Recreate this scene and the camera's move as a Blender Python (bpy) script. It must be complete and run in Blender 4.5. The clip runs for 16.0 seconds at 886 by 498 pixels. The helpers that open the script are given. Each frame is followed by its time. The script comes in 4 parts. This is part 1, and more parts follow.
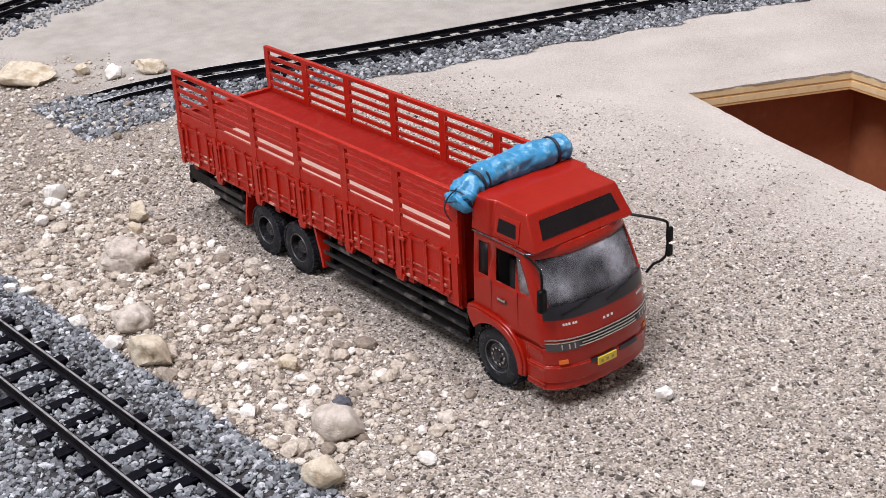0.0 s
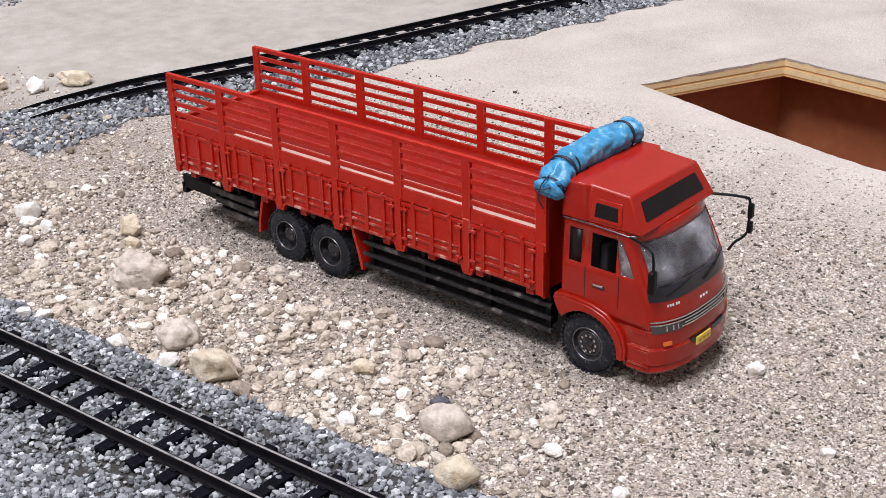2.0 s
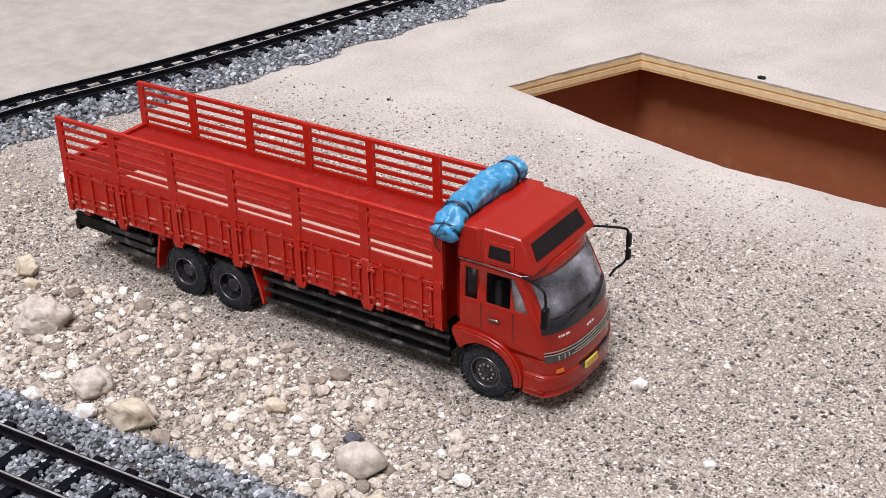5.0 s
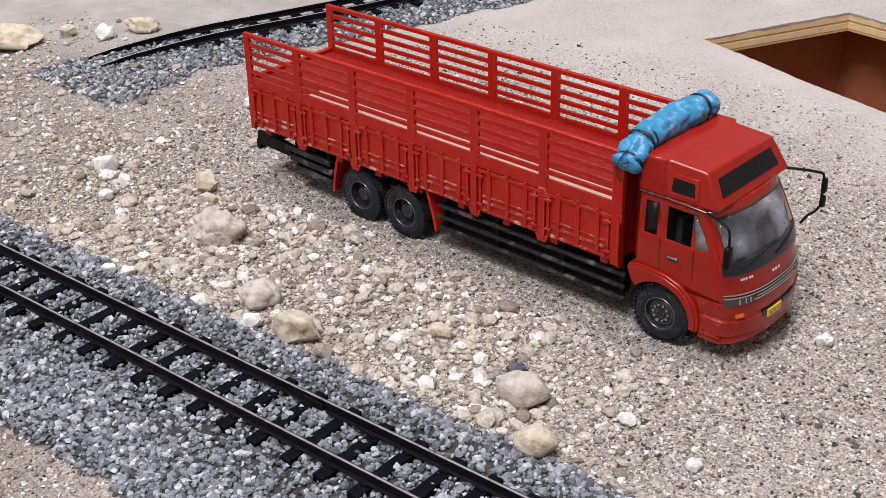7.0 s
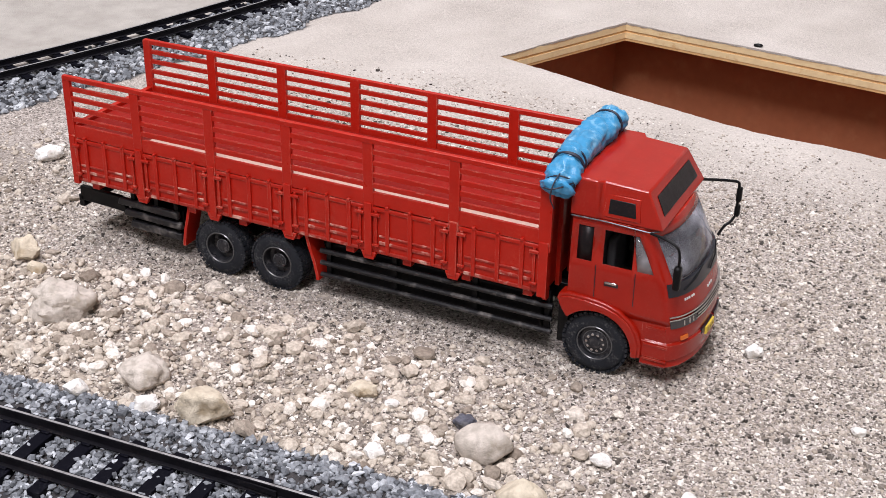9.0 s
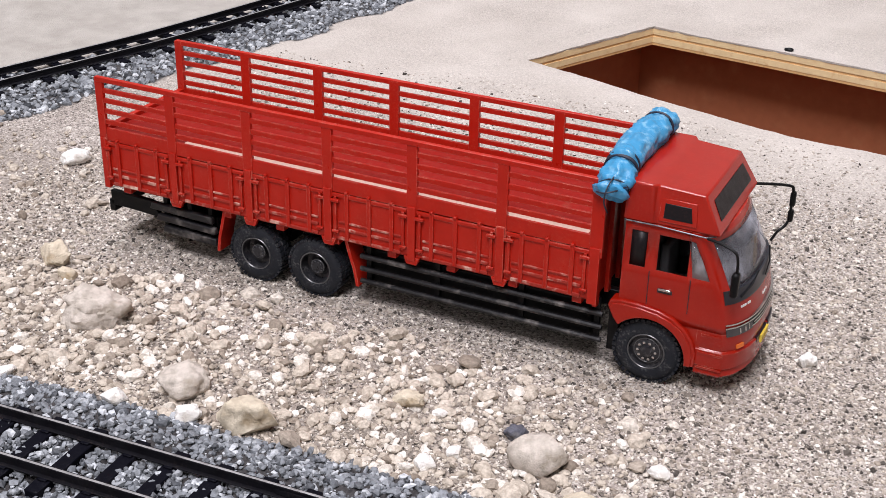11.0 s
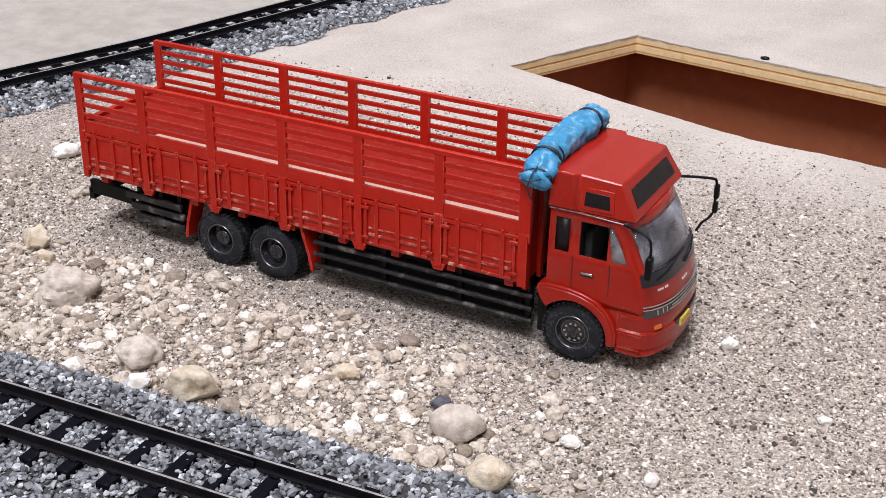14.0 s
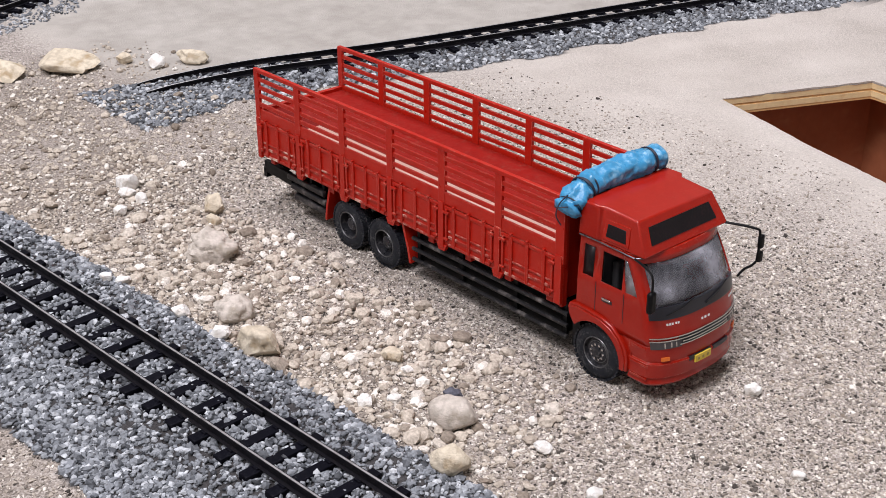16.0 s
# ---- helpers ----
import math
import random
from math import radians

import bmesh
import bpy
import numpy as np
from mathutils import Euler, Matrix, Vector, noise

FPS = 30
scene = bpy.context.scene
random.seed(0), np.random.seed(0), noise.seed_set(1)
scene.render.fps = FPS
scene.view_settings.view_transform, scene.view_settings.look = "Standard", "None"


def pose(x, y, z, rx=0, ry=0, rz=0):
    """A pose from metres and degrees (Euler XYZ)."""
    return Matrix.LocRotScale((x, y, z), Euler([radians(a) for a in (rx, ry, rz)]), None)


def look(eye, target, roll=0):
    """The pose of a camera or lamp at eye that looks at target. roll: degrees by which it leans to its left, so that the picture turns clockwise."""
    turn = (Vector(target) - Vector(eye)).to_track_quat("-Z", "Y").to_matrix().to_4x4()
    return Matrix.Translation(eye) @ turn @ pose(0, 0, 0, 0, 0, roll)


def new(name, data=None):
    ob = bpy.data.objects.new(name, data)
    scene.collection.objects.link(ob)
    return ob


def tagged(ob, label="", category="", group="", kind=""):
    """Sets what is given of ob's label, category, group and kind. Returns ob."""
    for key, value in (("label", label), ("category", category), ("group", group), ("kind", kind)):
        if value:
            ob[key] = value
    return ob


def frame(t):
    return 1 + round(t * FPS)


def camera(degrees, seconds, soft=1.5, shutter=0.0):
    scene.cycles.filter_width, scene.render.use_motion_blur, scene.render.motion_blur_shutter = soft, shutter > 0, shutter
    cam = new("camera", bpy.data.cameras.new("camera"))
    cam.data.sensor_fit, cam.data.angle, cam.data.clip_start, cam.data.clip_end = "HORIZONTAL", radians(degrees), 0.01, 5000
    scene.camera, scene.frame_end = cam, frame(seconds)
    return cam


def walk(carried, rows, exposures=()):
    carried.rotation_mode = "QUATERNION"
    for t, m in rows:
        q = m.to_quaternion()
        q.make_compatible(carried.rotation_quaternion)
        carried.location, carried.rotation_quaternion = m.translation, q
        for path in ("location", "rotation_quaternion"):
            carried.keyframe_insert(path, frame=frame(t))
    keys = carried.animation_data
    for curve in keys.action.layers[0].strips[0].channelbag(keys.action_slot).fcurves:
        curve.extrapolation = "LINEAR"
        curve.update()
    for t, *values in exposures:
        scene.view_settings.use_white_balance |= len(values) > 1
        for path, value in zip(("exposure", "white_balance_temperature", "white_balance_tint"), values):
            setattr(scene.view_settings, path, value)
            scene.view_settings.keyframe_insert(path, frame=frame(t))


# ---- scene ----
cam = camera(37.4, 16.0, 0.65)
PATH = [
    (0, (0.20599, -0.15225, 0.12963), (0.02782, -0.01322, 0.02275), -2.92),
    (0.5, (0.21235, -0.14953, 0.12526), (0.03189, -0.01346, 0.01841), -2.59),
    (1, (0.20963, -0.14548, 0.11711), (0.02753, -0.01124, 0.01072), -2.03),
    (1.5, (0.19168, -0.16162, 0.11679), (0.02169, -0.01092, 0.01242), -1.64),
    (2, (0.16367, -0.19041, 0.12484), (0.01417, -0.02004, 0.01939), -1.65),
    (2.5, (0.15114, -0.2028, 0.12408), (0.02246, -0.01558, 0.01972), -1.03),
    (3, (0.1398, -0.20637, 0.13495), (0.02422, -0.01344, 0.02578), -0.88),
    (3.2, (0.13818, -0.20787, 0.14213), (0.0222, -0.0161, 0.03134), -0.45),
    (5.3, (0.17008, -0.19479, 0.149), (0.04135, -0.01628, 0.03041), -2.07),
    (5.5, (0.17782, -0.19085, 0.1462), (0.04337, -0.01795, 0.02566), -1.93),
    (6, (0.19012, -0.17983, 0.14383), (0.04002, -0.02221, 0.02085), -1.40),
    (6.5, (0.17783, -0.18262, 0.13721), (0.0219, -0.02926, 0.0161), -1.90),
    (7, (0.15893, -0.19684, 0.13543), (0.00856, -0.03605, 0.01695), -1.55),
    (7.5, (0.13154, -0.20033, 0.12705), (0.00049, -0.02483, 0.00652), -0.34),
    (8, (0.11869, -0.19941, 0.11182), (0.00613, -0.00867, -0.00414), 0.95),
    (8.5, (0.11153, -0.2056, 0.12549), (0.01094, -0.00987, 0.00686), 0.14),
    (9, (0.10707, -0.20709, 0.12814), (0.00995, -0.00709, 0.01382), 0.88),
    (9.2, (0.10591, -0.20608, 0.13085), (0.00826, -0.00641, 0.01639), 0.32),
    (11.3, (0.09541, -0.20611, 0.12436), (-0.00151, -0.00518, 0.0115), 1.08),
    (11.5, (0.09481, -0.20705, 0.12664), (-0.00242, -0.00646, 0.01346), 0.98),
    (12, (0.0985, -0.21004, 0.12765), (-8e-05, -0.00939, 0.01575), 0.74),
    (12.5, (0.09383, -0.21409, 0.12806), (-0.00232, -0.01284, 0.01513), 1.33),
    (13, (0.1142, -0.20993, 0.12226), (0.01424, -0.00952, 0.01118), 0.11),
    (13.5, (0.11722, -0.2121, 0.12261), (0.01419, -0.01344, 0.01118), 0.71),
    (14, (0.12209, -0.21177, 0.12674), (0.01629, -0.01385, 0.01658), 0.73),
    (14.5, (0.14239, -0.19965, 0.12773), (0.01643, -0.0149, 0.01594), -0.29),
    (15, (0.17189, -0.19639, 0.13357), (0.0244, -0.02821, 0.02194), 0.31),
    (15.5, (0.18552, -0.19518, 0.13314), (0.02472, -0.03957, 0.02165), -0.01),
    (16, (0.19312, -0.18568, 0.14033), (0.02454, -0.03774, 0.0299), -0.30),
]
walk(cam, [(t, look(eye, target, roll)) for t, eye, target, roll in PATH], [(0, 0.0), (2.5, 0.08), (3.2, 0.1), (5.5, 0.0), (7.0, -0.12), (8.0, -0.02), (9.0, 0.06), (12.5, 0.06), (14.0, 0.04), (15.0, -0.06), (16.0, -0.06)])

# ---- light and exposure ----
world = bpy.data.worlds.new("world")
world.use_nodes = True
world.node_tree.nodes["Background"].inputs[0].default_value = (0.75, 0.8, 0.9, 1)
world.node_tree.nodes["Background"].inputs[1].default_value = 0.3
scene.world = world


def area_lamp(name, eye, target, size, watts, colour):
    data = bpy.data.lights.new(name, "AREA")
    data.shape, data.size, data.energy, data.color = "SQUARE", size, watts, colour
    ob = new(name, data)
    ob.matrix_world = look(eye, target)
    return ob


# unseen overhead lamp, and an added fill lamp on the camera's side
area_lamp("ceiling_lamp_main", (-0.15, 0.15, 1.68), (0, 0, 0), 0.4, 19.6, (0.98, 0.96, 1.035))
area_lamp("unseen_side_fill", (0.15, -0.8, 1.4), (0, 0, 0), 0.5, 24.3, (0.98, 0.96, 1.035))


# ---- materials ----
def node_material(name):
    m = bpy.data.materials.new(name)
    m.use_nodes = True
    nt = m.node_tree
    return m, nt, nt.nodes["Principled BSDF"]


def add(nt, kind, **settings):
    n = nt.nodes.new(kind)
    for k, v in settings.items():
        if k in n.inputs:
            n.inputs[k].default_value = v
    return n


def ramp(nt, source, stops):
    r = nt.nodes.new("ShaderNodeValToRGB")
    el = r.color_ramp.elements
    while len(el) < len(stops):
        el.new(0.5)
    for e, (p, c) in zip(el, stops):
        e.position, e.color = p, (*c, 1)
    nt.links.new(source, r.inputs[0])
    return r.outputs[0]


def blend(nt, fac, a, b, mode="MIX"):
    n = nt.nodes.new("ShaderNodeMix")
    n.data_type, n.blend_type = "RGBA", mode
    for sock, v in ((n.inputs[0], fac), (n.inputs[6], a), (n.inputs[7], b)):
        if hasattr(v, "links"):
            nt.links.new(v, sock)
        elif isinstance(v, (int, float)):
            sock.default_value = v
        else:
            sock.default_value = (*v, 1)
    return n.outputs[2]


def noise_tex(nt, scale, detail=4.0, rough=0.55):
    """Noise in object space; scale in features per millimetre."""
    co = nt.nodes.new("ShaderNodeTexCoord")
    n = nt.nodes.new("ShaderNodeTexNoise")
    n.inputs["Scale"].default_value, n.inputs["Detail"].default_value, n.inputs["Roughness"].default_value = scale * 1000, detail, rough
    nt.links.new(co.outputs["Object"], n.inputs["Vector"])
    return n.outputs["Fac"]


def bump(nt, bsdf, height, mm, strength=0.6):
    b = nt.nodes.new("ShaderNodeBump")
    b.inputs["Strength"].default_value, b.inputs["Distance"].default_value = strength, mm * 0.001
    nt.links.new(height, b.inputs["Height"])
    nt.links.new(b.outputs[0], bsdf.inputs["Normal"])


def paint(name, colour, dust, rough=0.42, dust_amount=0.35, metal=0.0, fine=2.2, shine=0.5, relief=0.35, patch=0.12, wear=0.0):
    """Hand-painted plastic: two scales of wear and a thin dust film."""
    m, nt, b = node_material(name)
    big = ramp(nt, noise_tex(nt, patch, 3), [(0.42, (0, 0, 0)), (0.62, (1, 1, 1))])
    small = ramp(nt, noise_tex(nt, fine, 5), [(0.5, (0, 0, 0)), (0.72, (1, 1, 1))])
    mask = blend(nt, 1.0, big, small, "MULTIPLY")
    tone = blend(nt, noise_tex(nt, 0.35, 3), tuple(c * 0.82 for c in colour), tuple(min(1, c * 1.15) for c in colour))
    amount = nt.nodes.new("ShaderNodeMath")
    amount.operation = "MULTIPLY"
    amount.inputs[1].default_value = dust_amount
    nt.links.new(mask, amount.inputs[0])
    nt.links.new(blend(nt, amount.outputs[0], tone, dust), b.inputs["Base Color"])
    nt.links.new(ramp(nt, noise_tex(nt, 0.6, 4), [(0.3, (rough * 0.8,) * 3), (0.7, (min(1, rough * 1.3),) * 3)]), b.inputs["Roughness"])
    if wear:
        round_, flat_ = add(nt, "ShaderNodeBevel", Radius=0.00022), nt.nodes.new("ShaderNodeNewGeometry")
        round_.samples = 4
        dot = nt.nodes.new("ShaderNodeVectorMath")
        dot.operation = "DOT_PRODUCT"
        nt.links.new(round_.outputs[0], dot.inputs[0])
        nt.links.new(flat_.outputs["Normal"], dot.inputs[1])
        edge = ramp(nt, dot.outputs["Value"], [(0.86, (1, 1, 1)), (0.985, (0, 0, 0))])
        rub = ramp(nt, noise_tex(nt, 0.55, 4), [(0.46, (0, 0, 0)), (0.64, (wear,) * 3)])
        nt.links.new(blend(nt, blend(nt, 1.0, edge, rub, "MULTIPLY"), b.inputs["Base Color"].links[0].from_socket, (0.78, 0.4, 0.3)), b.inputs["Base Color"])
    b.inputs["Metallic"].default_value = metal
    b.inputs["Specular IOR Level"].default_value = shine
    bump(nt, b, noise_tex(nt, 3.0, 4), 0.05, relief)
    return m


def grains(name, dark, mid, light, rough=0.85, low=0.0):
    """Loose stone chips: each chip its own tone, with mottling on it."""
    m, nt, b = node_material(name)
    geo = nt.nodes.new("ShaderNodeNewGeometry")
    tone = ramp(nt, geo.outputs["Random Per Island"], [(low, dark), (0.36 + 0.3 * low, mid), (0.68, mid), (1.0, light)])
    mott = ramp(nt, noise_tex(nt, 1.6, 4), [(0.3, (0.6, 0.58, 0.55)), (0.65, (1.1, 1.08, 1.06))])
    nt.links.new(blend(nt, 1.0, tone, mott, "MULTIPLY"), b.inputs["Base Color"])
    b.inputs["Roughness"].default_value = rough
    bump(nt, b, noise_tex(nt, 4.0, 4), 0.08, 0.5)
    return m


def rock_material(name, a, b_, stain):
    m, nt, b = node_material(name)
    base = blend(nt, ramp(nt, noise_tex(nt, 0.5, 5), [(0.4, (0, 0, 0)), (0.6, (1, 1, 1))]), a, b_)
    nt.links.new(blend(nt, ramp(nt, noise_tex(nt, 0.22, 3), [(0.55, (0, 0, 0)), (0.72, (1, 1, 1))]), base, stain), b.inputs["Base Color"])
    b.inputs["Roughness"].default_value = 0.9
    bump(nt, b, noise_tex(nt, 1.5, 7, 0.7), 0.5, 1.0)
    return m


def glass(name, tint, rough, alpha):
    """Moulded clear plastic; milky noise patches in its colour stand in for reflections."""
    m, nt, b = node_material(name)
    reflection_mask = ramp(nt, noise_tex(nt, 0.09, 4), [(0.4, (0, 0, 0)), (0.66, (1, 1, 1))])
    nt.links.new(blend(nt, reflection_mask, tuple(c * 0.55 for c in tint), tuple(min(1, c * 1.25) for c in tint)), b.inputs["Base Color"])
    b.inputs["Roughness"].default_value = rough
    nt.links.new(ramp(nt, reflection_mask, [(0.0, (1.0 - 0.5 * alpha,) * 3), (1.0, (1.0 - 1.9 * alpha,) * 3)]), b.inputs["Transmission Weight"])
    b.inputs["IOR"].default_value = 1.25
    return m


def plain(name, colour, rough=0.5, metal=0.0):
    m, nt, b = node_material(name)
    tone = blend(nt, noise_tex(nt, 0.8, 4), tuple(c * 0.85 for c in colour), tuple(min(1, c * 1.12) for c in colour))
    nt.links.new(tone, b.inputs["Base Color"])
    b.inputs["Roughness"].default_value, b.inputs["Metallic"].default_value = rough, metal
    return m


def ground_material():
    """Scenery ground: glued grit of many tones, smoother and paler sand away from the lorry."""
    m, nt, b = node_material("grit")
    co = nt.nodes.new("ShaderNodeTexCoord")
    v = nt.nodes.new("ShaderNodeTexVoronoi")
    v.inputs["Scale"].default_value = 2600
    nt.links.new(co.outputs["Object"], v.inputs["Vector"])
    sep = nt.nodes.new("ShaderNodeSeparateColor")
    nt.links.new(v.outputs["Color"], sep.inputs[0])
    grit = ramp(nt, sep.outputs[0], [(0.0, (0.07, 0.06, 0.052)), (0.25, (0.27, 0.235, 0.21)), (0.7, (0.4, 0.355, 0.32)), (1.0, (0.62, 0.57, 0.53))])
    sand = ramp(nt, noise_tex(nt, 1.4, 6, 0.7), [(0.3, (0.5, 0.46, 0.42)), (0.7, (0.62, 0.575, 0.53))])
    attr = nt.nodes.new("ShaderNodeAttribute")
    attr.attribute_name = "smoothness"
    board = nt.nodes.new("ShaderNodeAttribute")
    board.attribute_name = "board"
    cream = ramp(nt, noise_tex(nt, 0.12, 6, 0.65), [(0.3, (0.37, 0.345, 0.315)), (0.7, (0.455, 0.43, 0.395))])
    shaded_earth = nt.nodes.new("ShaderNodeAttribute")
    shaded_earth.attribute_name = "shaded_earth"
    ballast_shade = nt.nodes.new("ShaderNodeAttribute")
    ballast_shade.attribute_name = "ballast_shade"
    # brown earth, darkened to paint in the shade between pebbles
    shaded_soil = ramp(nt, noise_tex(nt, 1.2, 6, 0.7), [(0.35, (0.06, 0.046, 0.036)), (0.7, (0.36, 0.305, 0.255))])
    # near-black tone paints the shade between ballast stones into the ground
    crevice_tone = ramp(nt, noise_tex(nt, 1.2, 6, 0.7), [(0.3, (0.005, 0.005, 0.008)), (0.7, (0.03, 0.031, 0.037))])
    patch = ramp(nt, noise_tex(nt, 0.03, 4), [(0.35, (0.9, 0.88, 0.86)), (0.65, (1.06, 1.05, 1.04))])
    nt.links.new(blend(nt, 1.0, blend(nt, ballast_shade.outputs["Fac"], blend(nt, shaded_earth.outputs["Fac"], blend(nt, board.outputs["Fac"], blend(nt, attr.outputs["Fac"], grit, sand), cream), shaded_soil), crevice_tone), patch, "MULTIPLY"), b.inputs["Base Color"])
    b.inputs["Roughness"].default_value = 0.92
    bump(nt, b, v.outputs["Distance"], -0.35, 0.6)
    return m


RED = paint("red_cab_paint", (0.32, 0.0095, 0.003), (0.34, 0.05, 0.03), 0.2, 0.3, shine=0.45, relief=0.1, wear=0.4)
RED_BED = paint("red_bed_paint", (0.42, 0.0125, 0.005), (0.5, 0.13, 0.08), 0.34, 0.22, shine=0.3, wear=0.7)
PALE_STRIP = plain("pale_deck_strip", (0.76, 0.53, 0.44), 0.5)
RED_DECK = paint("red_deck_paint", (0.25, 0.008, 0.005), (0.28, 0.09, 0.06), 0.5, 0.35, fine=1.0, shine=0.2, relief=0.15)
RED_DUSTY = paint("dusty_red_paint", (0.34, 0.03, 0.02), (0.72, 0.52, 0.42), 0.6, 1.0, fine=0.4, shine=0.2, patch=0.2)
BLACK = paint("black_chassis", (0.003, 0.003, 0.0035), (0.035, 0.033, 0.03), 0.4, 0.3, shine=0.18)
BLACK_DUSTY = paint("dusty_black", (0.01, 0.0095, 0.011), (0.3, 0.27, 0.25), 0.35, 0.6, fine=0.45, shine=0.4, patch=0.3)
RUBBER = paint("tyre_rubber", (0.011, 0.013, 0.018), (0.16, 0.155, 0.155), 0.6, 0.7, shine=0.3, patch=0.4)
RIM_GLINT = plain("rim_lip_glint", (0.15, 0.15, 0.155), 0.35, 0.6)
DARK_STEEL = paint("dark_wheel_steel", (0.03, 0.03, 0.035), (0.2, 0.19, 0.19), 0.3, 0.6, 0.4, fine=1.0, patch=0.5)
STEEL = paint("wheel_steel", (0.09, 0.09, 0.1), (0.34, 0.33, 0.32), 0.3, 0.7, 0.6, fine=1.0, patch=0.5)
CHROME = plain("chrome", (0.6, 0.59, 0.58), 0.18, 1.0)
DARK_TRIM = plain("dark_trim", (0.012, 0.013, 0.02), 0.3)
DARK_PANE = paint("smoked_pane", (0.009, 0.007, 0.008), (0.05, 0.02, 0.02), 0.35, 0.4, shine=0.2)
WINDSCREEN = glass("clear_plastic", (0.62, 0.62, 0.68), 0.04, 0.22)
HEADLAMP = plain("smoked_headlamp", (0.07, 0.065, 0.068), 0.15, 0.3)
SIDE_GLASS = glass("side_plastic", (0.6, 0.58, 0.6), 0.04, 0.45)
WHITE_MARK = plain("white_marking", (0.75, 0.72, 0.68), 0.5)
ORANGE = plain("orange_lens", (0.75, 0.16, 0.02), 0.3)
YELLOW = plain("yellow_plate", (0.72, 0.52, 0.06), 0.5)
PLATE_INK = plain("plate_ink", (0.35, 0.25, 0.06), 0.6)
INTERIOR = plain("cab_interior", (0.03, 0.028, 0.03), 0.7)
TARP = paint("blue_tarpaulin", (0.045, 0.255, 0.47), (0.34, 0.58, 0.72), 0.3, 0.8, 0.0, 0.7, relief=0.9, patch=0.3)
CORD = plain("black_cord", (0.012, 0.014, 0.03), 0.6)
SLEEPER = paint("sleeper_plastic", (0.003, 0.003, 0.006), (0.035, 0.034, 0.04), 0.5, 0.4, shine=0.07)
RAIL = paint("rail_metal", (0.006, 0.0055, 0.008), (0.06, 0.045, 0.04), 0.5, 0.4, 0.1, shine=0.15)
RAIL_TOP = paint("worn_rail_head", (0.4, 0.39, 0.39), (0.06, 0.05, 0.05), 0.4, 0.9, 0.5, fine=0.5, patch=0.08)
GRIT = ground_material()
PEBBLE = grains("pebble_stone", (0.21, 0.17, 0.135), (0.53, 0.47, 0.4), (0.86, 0.83, 0.78))
GRAVEL = grains("fine_gravel", (0.05, 0.042, 0.036), (0.43, 0.38, 0.33), (0.86, 0.82, 0.76), low=0.05)
PALE = grains("pale_sand_grain", (0.3, 0.27, 0.24), (0.52, 0.48, 0.44), (0.75, 0.72, 0.68))
BALLAST = grains("ballast_stone", (0.045, 0.05, 0.06), (0.222, 0.24, 0.268), (0.6, 0.635, 0.68), 0.65)
ROCK = rock_material("pale_rock", (0.66, 0.59, 0.52), (0.47, 0.415, 0.355), (0.36, 0.3, 0.23))
SLATE = rock_material("slate_rock", (0.13, 0.13, 0.16), (0.07, 0.07, 0.09), (0.2, 0.19, 0.19))
ROCK_WHITE = rock_material("white_rock", (0.9, 0.88, 0.84), (0.76, 0.72, 0.67), (0.64, 0.58, 0.5))
ROCK_WARM = rock_material("ochre_rock", (0.72, 0.63, 0.49), (0.55, 0.47, 0.355), (0.42, 0.31, 0.185))
WOOD = paint("plywood_edge", (0.95, 0.7, 0.4), (0.72, 0.42, 0.17), 0.7, 0.7, fine=0.5, shine=0.3)
WOOD_DARK = paint("plywood_core", (0.78, 0.48, 0.22), (0.5, 0.26, 0.1), 0.75, 0.7, fine=0.6, shine=0.2)
HARDBOARD = paint("brown_hardboard", (0.33, 0.115, 0.055), (0.45, 0.2, 0.1), 0.4, 0.6, fine=0.15)
WALL = plain("wall_paint", (0.42, 0.41, 0.39), 0.85)
FLOOR = plain("floor_cement", (0.35, 0.33, 0.31), 0.8)


# ---- building helpers, lengths in millimetres ----
MM = 0.001


def part(name, bm, material, parent=None, label="", angle=35, bevel=0.0, solid=0.0):
    """Links a bmesh as one mesh object, under a thing or a part if one is given."""
    bmesh.ops.scale(bm, vec=(MM, MM, MM), verts=bm.verts)
    bmesh.ops.recalc_face_normals(bm, faces=bm.faces)
    me = bpy.data.meshes.new(name)
    bm.to_mesh(me)
    bm.free()
    me.materials.append(material)
    me.shade_smooth()
    me.set_sharp_from_angle(angle=radians(angle))
    ob = new(name, me)
    ob.parent = parent
    if solid:
        s = ob.modifiers.new("thickness", "SOLIDIFY")
        s.thickness, s.offset = solid * MM, -1
    if bevel:
        v = ob.modifiers.new("edge", "BEVEL")
        v.width, v.segments, v.limit_method, v.angle_limit = bevel * MM, 2, "ANGLE", radians(35)
    return tagged(ob, label)


def thing(name, x, y, z, label, category, group="", rz=0):
    ob = new(name)
    ob.empty_display_size = 0.005
    ob.matrix_world = pose(x * MM, y * MM, z * MM, 0, 0, rz)
    return tagged(ob, label, category, group)


def box(bm, x0, x1, y0, y1, z0, z1):
    v = [bm.verts.new(p) for p in ((x0, y0, z0), (x1, y0, z0), (x1, y1, z0), (x0, y1, z0), (x0, y0, z1), (x1, y0, z1), (x1, y1, z1), (x0, y1, z1))]
    for f in ((0, 3, 2, 1), (4, 5, 6, 7), (0, 1, 5, 4), (1, 2, 6, 5), (2, 3, 7, 6), (3, 0, 4, 7)):
        bm.faces.new([v[i] for i in f])
    return v


